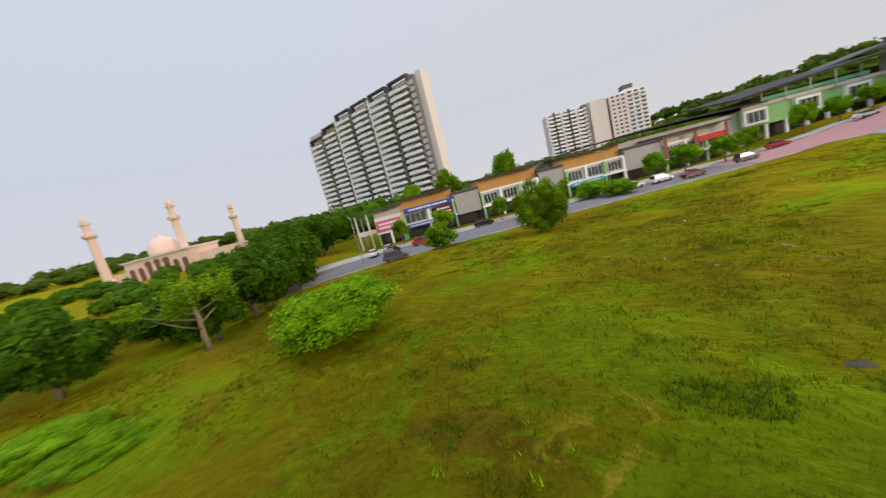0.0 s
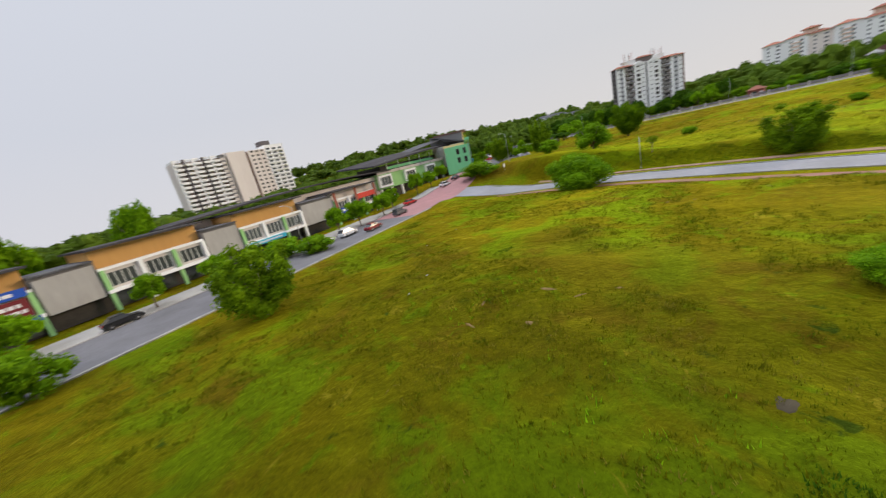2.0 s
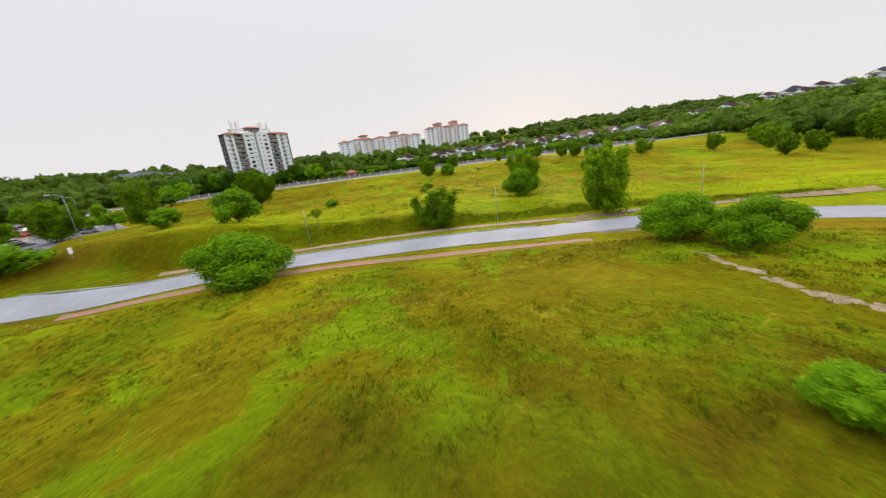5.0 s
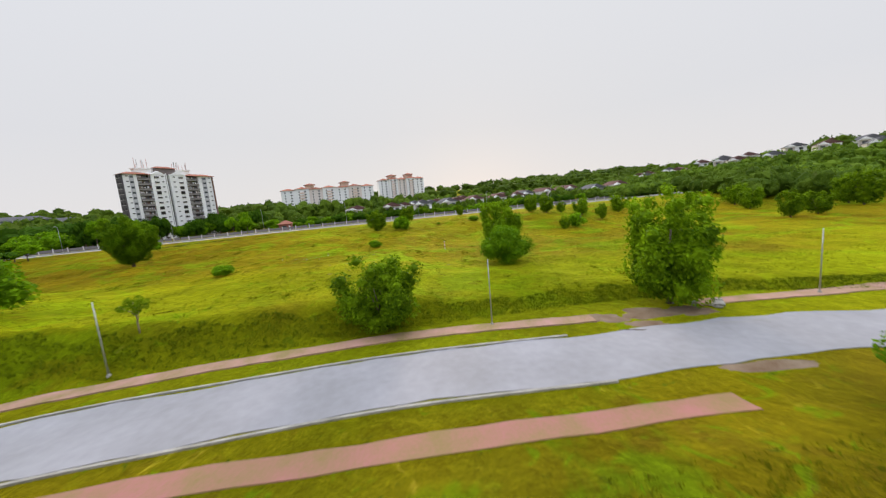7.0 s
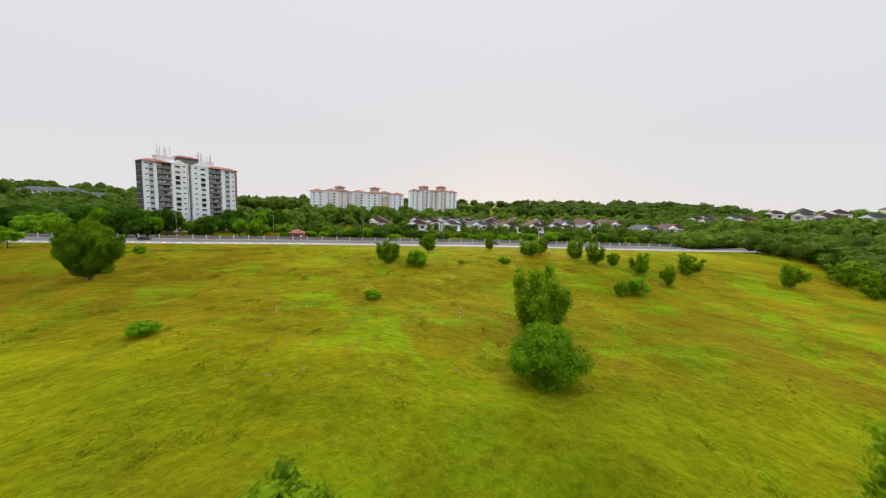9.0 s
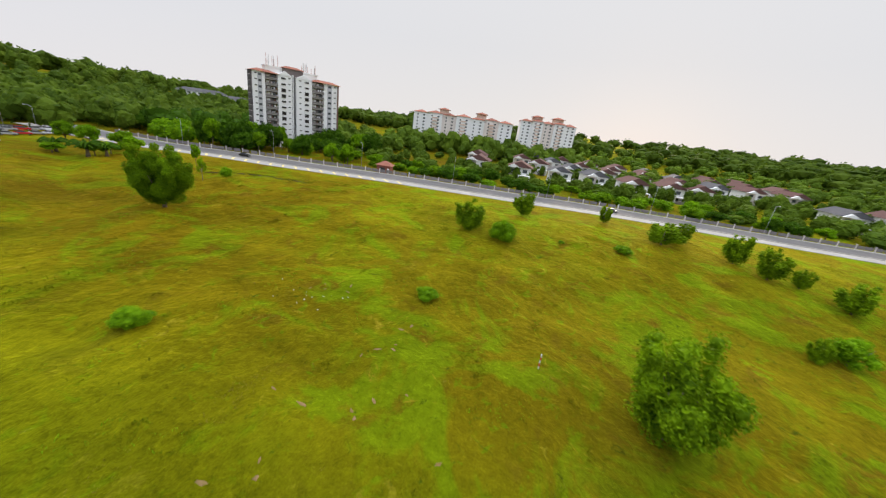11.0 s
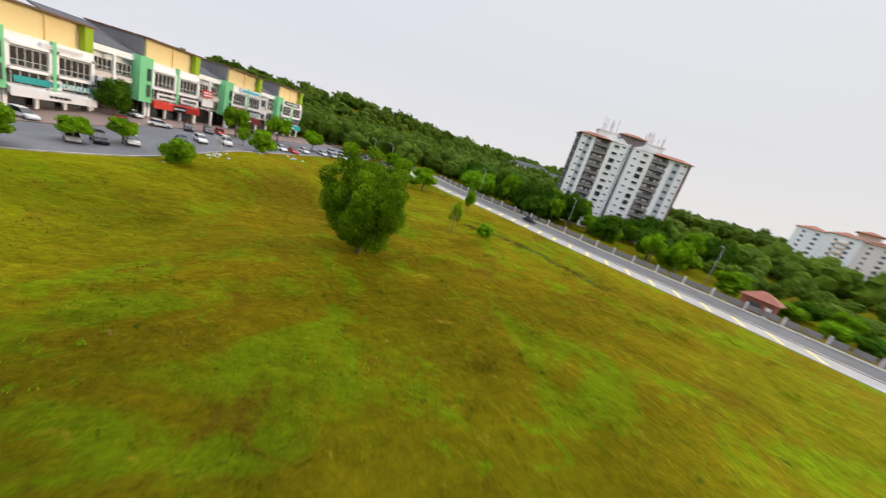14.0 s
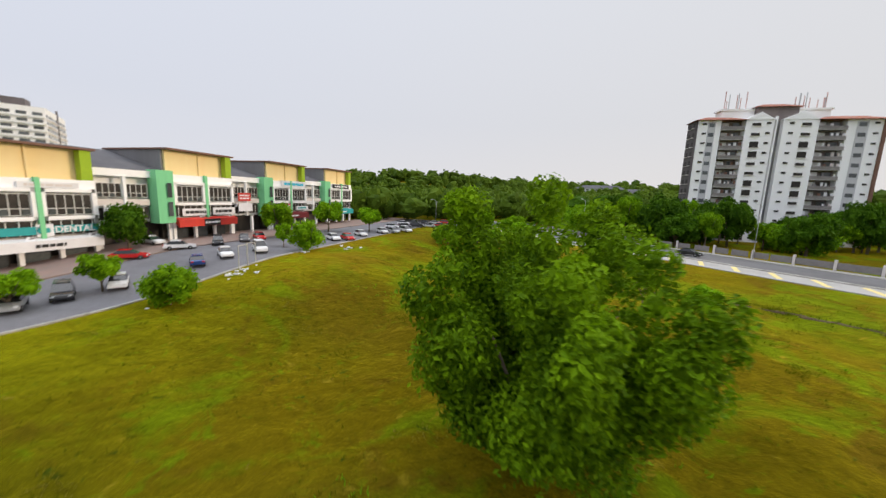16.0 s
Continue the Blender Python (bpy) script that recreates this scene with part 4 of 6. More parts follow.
SIGNS = [
    {"awning": (12.2, M_SIGNW, "long white shop board with a dark script"), "panel": None, "boards": [(3.6, 4.6, 5.2, 1.0, M_TEAL, None, 1, "teal awning board"), (9.5, 4.7, 5.6, 0.95, M_TEAL, None, 1, "teal board of a dental clinic"), (6.5, 4.3, 1.7, 1.6, M_SIGNW, M_TEAL, 1, "white square sign"), (7.5, 10.6, 6.0, 0.7, M_SIGNW, M_PALE, 1, "white name board")]},
    {"awning": (12.2, M_RED, "red awning with a black middle panel"), "panel": M_BLACK, "boards": [(3.9, 4.5, 5.0, 1.3, M_SIGNW, M_BLACK, 1, "white notice board"), (10.0, 4.5, 5.0, 1.4, M_SIGNW, M_BLACK, 1, "white notice board"), (15.4, 5.0, 3.6, 1.7, M_SIGNW, None, 1, "blank white board"), (15.2, 7.2, 3.2, 1.7, M_RED, M_SIGNW, 2, "red patterned board")]},
    {"awning": (12.2, M_MAROON, "maroon awning"), "panel": None, "boards": [(7.5, 10.3, 9.0, 1.6, M_SIGNW, M_CYAN, 1, "white board with pale blue lettering"), (4.2, 4.6, 3.6, 1.6, M_PINKS, M_SIGNW, 2, "pink board"), (10.6, 4.6, 4.6, 1.0, M_SIGNW, M_TEAL, 1, "white board")]},
    {"awning": (12.0, M_TEAL, "teal awning"), "panel": None, "boards": [(6.0, 10.4, 9.0, 1.2, M_BLACK, M_SIGNW, 1, "black board with white lettering"), (4.0, 4.6, 4.0, 1.4, M_GREEN, M_SIGNW, 1, "green board")]},
    {"awning": (12.0, M_CYAN, "cyan awning boards"), "panel": None, "boards": [(9.5, 4.4, 6.5, 2.6, M_CYAN, M_SIGNW, 2, "large cyan sign with white lettering"), (3.5, 4.6, 5.0, 1.4, M_SIGNW, M_RED, 1, "white board")]},
]
def end_block(x0, y0, z0, rz, label, length=14.0, depth=16.0):
    """The row's first unit: lower, a recessed yellow top under a mint portal frame, grey lean-to roof, mint end wall."""
    e = empty("shop_block", x0, y0, z0, rz, label, "shop building", "eastern shops")
    L = length
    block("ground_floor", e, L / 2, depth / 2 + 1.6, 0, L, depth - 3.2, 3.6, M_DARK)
    block("body", e, L / 2, depth / 2 + 0.4, 3.6, L, depth - 0.8, 4.4, M_WHITE)
    block("upper_wall", e, L / 2, depth / 2 + 0.8, 8.0, L - 0.4, depth - 1.6, 3.0, M_YELLOW)
    block("fin", e, L - 0.9, 0.8, 8.0, 1.0, 1.2, 2.9, M_LIME, "lime green fin wall")
    v, f = slab(-0.3, L, -0.6, 1.2, 0, 0.9)
    put("frame_beam", mesh("portal_beam", [(p, q, r - 0.05 * p) for p, q, r in v], f, M_GREEN), e, 0, 0, 11.5, label="sloping mint green portal beam")
    v, f = slab(0, L, 1.2, depth, 0, 0.25)
    put("roof", mesh("end_roof", [(p, q, r + (0.2 if q < 3 else 1.6)) for p, q, r in v], f, M_GREYROOF), e, 0, 0, 11.2, label="grey metal roof sloping to the street")
    block("end_wall", e, -0.45, depth / 2, 0, 0.6, depth - 0.4, 10.2, M_GREEN, "mint green end wall with openings")
    for k in range(2):
        for zz in (4.2, 7.2):
            block("window", e, -0.8, 1.8 + k * 2.6, zz, 0.1, 1.1, 1.9, M_OPEN)
    casement(e, L * 0.5, -0.05, 5.0, L - 2.5, 2.4, 9)
    block("sign_board", e, L * 0.42, -0.5, 2.9, 8.5, 0.2, 1.6, M_CYAN, "large cyan sign with white lettering")
    block("sign_board", e, L * 0.42, -0.5, 1.2, 8.5, 0.2, 1.4, M_CYAN, "large cyan sign with white lettering")
    for i in range(4):
        block("column", e, 0.4 + (L - 0.8) * i / 3, 0.5, 0, 0.5, 0.5, 3.6, M_WHITE)
    return e


for m in range(0, 4):
    x, y = row_point(m * 23.5 * ROW_SCALE)
    tall_block(x, y, ROW_Z[m], ROW[2], SIGNS[m], "three-storey shop pair with yellow top and white window frames").scale = (ROW_SCALE, ROW_SCALE, 1.09)
    x, y = row_point((m * 23.5 - 10.9) * ROW_SCALE)
    low_block(x, y, ROW_Z[m], ROW[2], "lower white shop with grey roof and mint stair block", panel=(m == 0)).scale = (ROW_SCALE, ROW_SCALE, 1.09)
x, y = row_point(-25.1 * ROW_SCALE)
end_block(x, y, ROW_Z[0], ROW[2], "lower end shop with yellow top and mint end wall", depth=9.5).scale = (ROW_SCALE, ROW_SCALE, 1.09)

# the one sign that can be read
txt = bpy.data.curves.new("clinic_lettering", "FONT")
txt.body, txt.size, txt.extrude, txt.offset, txt.align_x = "DENTAL", 1.15, 0.05, 0.025, "CENTER"
txt.materials.append(M_SIGNW)
clinic = [o for o in bpy.data.objects if o.name.startswith("shop_block") and abs(o.location.x - ROW[0]) < 0.1][0]
tx = new("clinic_lettering", txt)
tx.parent = clinic
tx.matrix_basis = pose(9.6, -0.50, 4.78, 90, 0, 0)
tagged(tx, "white clinic lettering")

# the corner house with a curved dark roof
g = empty("corner_building", 22, 128, 6.8, 28, "pale green corner building under a curved dark roof", "shop building")
block("body", g, 20, 9, 4.2, 38, 16, 5.0, M_PGREEN, "pale green wall with white window boxes")
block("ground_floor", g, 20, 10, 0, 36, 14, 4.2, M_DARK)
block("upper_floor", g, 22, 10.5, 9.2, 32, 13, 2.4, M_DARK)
for i in range(8):
    block("column", g, 2.0 + i * 5.1, 1.4, 0, 0.7, 0.7, 4.2, M_WHITE)
for i, cx in enumerate((4, 17, 29)):
    b_ = block("window_box", g, cx, 0.6, 4.8, 6.0, 1.0, 3.9, M_WHITE, "white projecting window box")
    block("window", b_, 0, -0.52, 0.6, 4.8, 0.1, 2.6, M_GLASS)
    for k in range(4):
        block("mullion", b_, -2.1 + k * 1.4, -0.6, 0.6, 0.14, 0.08, 2.6, M_FRAME)
block("balcony_wall", g, 20, 0.8, 9.0, 38, 0.3, 0.9, M_PALE)
block("screen", g, 20, 1.6, 10.1, 26, 0.2, 0.9, M_GREEN, "pale green sun screen")
rv, rf = [], []
for i in range(13):
    a = i / 12
    for y_ in (-2.5, 18):
        for dz in (0, 0.45):
            rv.append((-2 + 46 * a, y_ + 2.0 * a, 11.6 + 2.2 * math.sin(a * 1.7) + dz + (1.5 if y_ > 0 else 0)))
for i in range(12):
    k = i * 4
    rf += [(k, k + 4, k + 5, k + 1), (k + 1, k + 5, k + 7, k + 3), (k + 3, k + 7, k + 6, k + 2), (k + 2, k + 6, k + 4, k)]
rf += [(0, 1, 3, 2), (48, 50, 51, 49)]
put("roof", mesh("curved_roof", rv, rf, M_DKROOF), g, label="curved dark metal roof")
v, f = slab(24, 48, 6, 20, 0, 0.3)
v = [(x, y, z + (x - 24) * 0.13) for x, y, z in v]
put("roof", mesh("rear_roof", v, f, M_GREYROOF), g, 0, 0, 14.0, label="grey pitched roof behind")
for i in range(6):
    block("strut", g, 6 + i * 6, 0.4, 9.0, 0.18, 0.18, 4.0, M_STEEL)
g.scale.z = 1.04


# the western shops along the first street
def west_block(x0, length, wall, label, signs=(), tall=9.6, grey=False):
    a = radians(36.5)
    px, py = -58 + x0 * math.cos(a), 60.5 + x0 * math.sin(a)
    e = empty("shop_block", px, py, 6.2, 36.5, label, "shop building", "western shops")
    L = length
    if grey:
        block("body", e, L / 2, 6, 2.8, L, 11, tall - 4.4, M_GREYW)
        block("wall_panel", e, L / 2, 0.3, 2.6, L - 0.6, 0.4, tall - 4.6, M_CONC, "blank grey wall panel")
        block("ground_floor", e, L / 2, 6.5, 0, L, 10, 2.8, M_DARK)
        block("roof", e, L / 2, 6, tall - 1.6, L, 12, 0.25, M_GREYROOF)
        return e
    block("upper_wall", e, L / 2, 7, 6.6, L, 11, tall - 6.6, wall)
    block("body", e, L / 2, 6.2, 2.9, L, 11.6, 3.7, M_PALE)
    block("ground_floor", e, L / 2, 7.4, 0, L, 10, 2.9, M_DARK)
    block("roof", e, L / 2, 6.2, tall, L + 1.0, 14.5, 0.3, M_DKROOF, "dark overhanging roof edge")
    block("ledge", e, L / 2, 0.6, 6.3, L, 1.0, 0.45, M_WHITE)
    block("ledge", e, L / 2, 0.2, 2.8, L, 1.2, 0.5, M_WHITE)
    n = max(2, round(L / 5.5))
    for i in range(n):
        cx = L * (i + 0.5) / n
        w = block("window", e, cx, 0.35, 3.7, L / n - 1.4, 0.12, 2.1, M_GLASS)
        for k in range(5):
            block("mullion", w, (k - 2) * (L / n - 1.6) / 4, -0.08, 0, 0.1, 0.08, 2.1, M_FRAME)
        block("shop_window", e, cx, 2.3, 0.3, L / n - 1.2, 0.1, 2.2, M_GLASS)
    for i in range(n + 1):
        block("column", e, 0.3 + (L - 0.6) * i / n, 0.0, 0, 0.55, 0.55, 6.4, M_WHITE if i % 2 else M_PGREEN)
    for i, (cx, cz, w, hgt, m, bar, rows, lab) in enumerate(signs):
        s = block("sign_board", e, cx, -0.45, cz, w, 0.2, hgt, m, lab)
        if bar:
            sign_bars(s, 0, -0.12, hgt / 2, w * 0.8, hgt * 0.7, bar, rows, i + 5)
    return e


wb = west_block(3.2, 6.7, M_PALE, "end shop with open front under a long dark roof", [(3.3, 3.4, 6.2, 2.6, M_PINKS, M_SIGNW, 2, "pink and white banner"), (3.3, 6.0, 6.2, 0.7, M_SIGNW, None, 1, "white banner top")], 8.6)
block("roof", wb, -2.2, 4.2, 8.5, 5.6, 10.0, 0.25, M_DKROOF, "dark open canopy roof")
for cx, cy in ((-4.4, 0.2), (-4.4, 7.5), (-1.6, 0.2)):
    block("column", wb, cx, cy, 0, 0.4, 0.4, 8.5, M_PALE)
block("railing", wb, -2.4, 0.2, 3.3, 4.6, 0.12, 1.1, M_PALE)
west_block(9.9, 13.3, M_ORANGE, "ochre shop with a long blue sign", [(6.8, 6.2, 12, 1.1, M_BLUE, M_SIGNW, 1, "long blue sign with white lettering"), (10.4, 3.6, 4.2, 2.4, M_MAROON, M_SIGNW, 2, "dark red poster"), (6.6, 2.4, 12.6, 0.9, M_BLUE, M_SIGNW, 1, "blue and white lower band")])
west_block(23.2, 6.7, M_PALE, "grey blank-walled link between two shops", grey=True)
west_block(29.9, 14.9, M_ORANGE, "ochre three-bay shop with white ledges")
west_block(44.8, 6.8, M_PALE, "grey blank-walled link between two shops", grey=True)
west_block(51.6, 15.3, M_ORANGE, "ochre shop with a blue awning board", [(5, 2.2, 8.5, 0.9, M_CYAN, M_SIGNW, 1, "light blue awning board")])
west_block(66.9, 10.3, M_PALE, "grey blank-walled link between two shops", grey=True)
west_block(77.2, 16.8, M_PALE, "pale two-storey shop with brick-red pillars and a red sign", [(12.4, 5.2, 7, 1.4, M_RED, None, 1, "plain red sign"), (3, 2.8, 3.0, 1.4, M_BLUE, M_SIGNW, 1, "violet-blue sign"), (0.4, 3.0, 0.8, 5.5, M_BRICK, None, 1, "brick-red pillar"), (8.3, 3.0, 0.8, 5.5, M_BRICK, None, 1, "brick-red pillar"), (16.4, 3.0, 0.8, 5.5, M_BRICK, None, 1, "brick-red pillar")], 8.6)
a_ = radians(36.5)
lr = empty("long_roof", -58 + 46 * math.cos(a_) - 9 * math.sin(a_), 60.5 + 46 * math.sin(a_) + 9 * math.cos(a_), 6.2, 36.5, "long dark curved roof behind the western shops", "shop building")
block("body", lr, 30, 6, 0, 62, 12, 9.8, M_PALE)
rv, rf = [], []
for i in range(17):
    a = i / 16
    for y_ in (-3, 14):
        for dz in (0, 0.35):
            rv.append((-4 + 70 * a, y_, 9.8 + 1.6 * math.sin(a * 2.6) + dz))
for i in range(16):
    k = i * 4
    rf += [(k, k + 4, k + 5, k + 1), (k + 1, k + 5, k + 7, k + 3), (k + 3, k + 7, k + 6, k + 2), (k + 2, k + 6, k + 4, k)]
rf += [(0, 1, 3, 2), (64, 66, 67, 65)]
put("roof", mesh("long_curved_roof", rv, rf, M_DKROOF), lr, label="dark curved metal roof")


# ---- high-rise housing ----
def hip_roof(x0, x1, y0, y1, z, rise, over=0.5):
    x0, x1, y0, y1 = x0 - over, x1 + over, y0 - over, y1 + over
    w = min(x1 - x0, y1 - y0) / 2
    if x1 - x0 > y1 - y0:
        r = [(x0 + w, (y0 + y1) / 2), (x1 - w, (y0 + y1) / 2)]
    else:
        r = [((x0 + x1) / 2, y0 + w), ((x0 + x1) / 2, y1 - w)]
    v = [(x0, y0, z), (x1, y0, z), (x1, y1, z), (x0, y1, z), (*r[0], z + rise), (*r[1], z + rise)]
    if x1 - x0 > y1 - y0:
        f = [(0, 1, 5, 4), (1, 2, 5), (2, 3, 4, 5), (3, 0, 4), (3, 2, 1, 0)]
    else:
        f = [(0, 1, 4), (1, 2, 5, 4), (2, 3, 5), (3, 0, 4, 5), (3, 2, 1, 0)]
    return v, f


def gable(x0, x1, y0, y1, z, rise):
    xm = (x0 + x1) / 2
    v = [(x0, y0, z), (x1, y0, z), (xm, y0, z + rise), (x0, y1, z), (x1, y1, z), (xm, y1, z + rise)]
    return v, [(0, 1, 2), (4, 3, 5), (0, 2, 5, 3), (1, 4, 5, 2), (0, 3, 4, 1)]


tw = empty("apartment_tower", 223.7, 197.4, 10.6, -24.8, "white apartment tower with dark balconies and terracotta eaves", "apartment building")
FL, NF, TD = 2.86, 13, 6.0
TH = FL * NF
for x0, x1, m, y0 in ((0, 5.5, M_WHITE, 0.0), (11, 17.5, M_WHITE, -0.6), (19.5, 27.4, M_WHITE, -0.6), (33.8, 41.3, M_WHITE, 0.0)):
    block("wall_bay", tw, (x0 + x1) / 2, (TD + y0) / 2, 0, x1 - x0, TD - y0, TH, m)
for x0, x1 in ((5.5, 11), (27.4, 33.8)):
    block("recess_wall", tw, (x0 + x1) / 2, TD / 2 + 0.9, 0, x1 - x0, TD - 1.8, TH, M_RECESS)
block("seam_wall", tw, 18.5, TD / 2 + 0.4, 0, 2.0, TD - 0.8, TH, M_GREYW)
block("seam_rib", tw, 18.0, -0.3, 0, 0.3, 0.8, TH + 1, M_WHITE)
block("end_wall", tw, -0.2, TD / 2 + 0.2, 0, 0.45, TD - 0.4, TH, M_DKGREY, "dark grey end wall")
block("end_wall", tw, 41.6, TD / 2 - 0.1, 0, 0.7, TD + 0.6, TH, M_BROWN, "brown end wall")
for x0, x1 in ((2.3, 4.1), (35.8, 38.2)):
    block("window_strip", tw, (x0 + x1) / 2, 0.0, 0, x1 - x0, 0.2, TH - 0.5, M_LGREY)
rgt = random.Random(17)
for fl in range(NF):
    z = fl * FL
    for cx in (1.5, 16.2, 21.4, 39.9):
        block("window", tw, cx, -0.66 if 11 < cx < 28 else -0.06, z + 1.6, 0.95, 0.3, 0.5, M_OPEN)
    for cy in (1.7, 4.3):
        block("window", tw, -0.42, cy, z + 0.9, 0.12, 1.1, 1.3, M_OPEN)
        block("window_ledge", tw, -0.6, cy, z + 0.7, 0.5, 1.5, 0.14, M_PALE)
    for cx, w in ((3.2, 1.5), (37.0, 1.9)):
        block("window", tw, cx, -0.10, z + 0.9, w * 0.85, 0.14, 1.1, M_GLASS)
    for cx in (13.5, 24.7):
        big = fl % 4 in (1, 2)
        block("window", tw, cx, -0.62, z + (0.55 if big else 1.1), 2.0, 0.16, 1.7 if big else 0.8, M_OPEN)
        block("window_ledge", tw, cx, -0.75, z + (0.4 if big else 0.95), 2.3, 0.3, 0.12, M_PALE)
    for x0, x1 in ((5.5, 11), (27.4, 33.8)):
        cx, w = (x0 + x1) / 2, x1 - x0
        bl = block("balcony", tw, cx, 0.5, z - 0.08, w, 1.9, 0.22, M_CONC)
        block("railing", bl, 0, -0.9, 0.2, w - 0.1, 0.06, 0.95, M_RAIL)
        block("glazing", bl, -w * 0.22, 0.85, 0.3, w * 0.3, 0.08, 2.1, M_FRAME)
        block("glazing", bl, w * 0.24, 0.85, 0.3, w * 0.3, 0.08, 2.1, M_GLASS)
        for k in range(5):
            if rgt.random() < 0.75:
                block("laundry", bl, w * (-0.40 + 0.2 * k + 0.06 * rgt.random()), -0.55 + 0.5 * rgt.random(), 0.95 + 0.3 * rgt.random(), 0.35 + 0.4 * rgt.random(), 0.1, 0.7 + 0.5 * rgt.random(), (M_SIGNW, M_PALE, M_SIGNW, M_BROWN, M_GREYW)[int(rgt.random() * 5)])
for x0, x1 in ((-0.6, 11), (27.4, 42.4)):
    put("roof", mesh("eave_roof", *hip_roof(x0, x1, -0.6, TD, 0, 1.5), M_TERRA), tw, 0, 0, TH, label="terracotta tiled eave roof")
for x0, x1 in ((11, 17.5), (19.5, 27.4)):
    put("gable", mesh("bay_gable", *gable(x0 - 0.3, x1 + 0.3, -0.8, TD, 0, 2.2), M_WHITE), tw, 0, 0, TH)
block("penthouse", tw, 18.6, 4.0, TH, 25, 3.6, 3.3, M_WHITE)
block("parapet", tw, 18.6, 4.0, TH + 3.3, 26, 4.2, 0.5, M_WHITE)
block("lift_house", tw, 18.6, 3.2, TH, 9.5, 4.6, 3.95, M_RECESS)
put("roof", mesh("lift_roof", *hip_roof(13.8, 23.4, 0.9, 5.5, 0, 1.3, 0.8), M_TERRA), tw, 0, 0, TH + 3.95)
rg = random.Random(5)
for i in range(20):
    ax = (7 + rg.random() * 6) if i < 8 else (24 + rg.random() * 7)
    block("antenna", tw, ax, 2.8 + rg.random() * 2.4, TH + 3.4, 0.16, 0.16, 3 + rg.random() * 3.2, M_RUST if i % 3 else M_STEEL)

tw.scale.x = 1.114

# terracotta-roofed apartment blocks far behind
AP = ((403, 195, 437, 104, 3), (440, 97, 457, 46, 2))
for ai, (x0, y0, x1, y1, bays) in enumerate(AP):
    L = math.hypot(x1 - x0, y1 - y0)
    rz = math.degrees(math.atan2(y1 - y0, x1 - x0))
    e = empty("apartment_block", x0, y0, 8, rz, "cream apartment block with terracotta roofs", "apartment building", "far apartment blocks")
    hb = 37.0 if ai == 0 else 42.0
    seg = L / (bays * 2 + 1)
    for k in range(bays * 2 + 1):
        tall_ = hb + (0.8 if k % 2 else 0)
        yo = -1.5 if k % 2 else 0.0
        block("wall", e, seg * (k + 0.5), 8 + yo / 2, 0, seg - 0.05, 16 - yo, tall_, M_BLUSH if k % 3 == 2 else M_WHITE)
        put("roof", mesh("apartment_roof", *hip_roof(seg * k, seg * (k + 1), yo, 16, 0, 2.6, 0.8), M_TERRA), e, 0, 0, tall_)
        for fl in range(int(hb // 3)):
            for c in range(2):
                block("window", e, seg * (k + 0.28 + 0.44 * c), yo - 0.05, fl * 3 + 1.0, 1.9 if c else 1.3, 0.15, 1.3, M_GLASS)
            if k % 2:
                block("balcony", e, seg * (k + 0.5), yo - 0.5, fl * 3, seg * 0.4, 1.0, 0.9, M_CREAM)
    block("roof_house", e, L * 0.3, 8, hb, 9, 9, 5.0, M_CREAM)
    put("roof", mesh("roof_house_cap", *hip_roof(L * 0.3 - 4.5, L * 0.3 + 4.5, 3.5, 12.5, 0, 2, 1.6), M_TERRA), e, 0, 0, hb + 5)
    block("roof_house", e, L * 0.68, 8, hb, 9, 9, 5.5, M_CREAM)
    put("roof", mesh("roof_house_cap", *hip_roof(L * 0.68 - 4.5, L * 0.68 + 4.5, 3.5, 12.5, 0, 2, 1.6), M_TERRA), e, 0, 0, hb + 5.5)


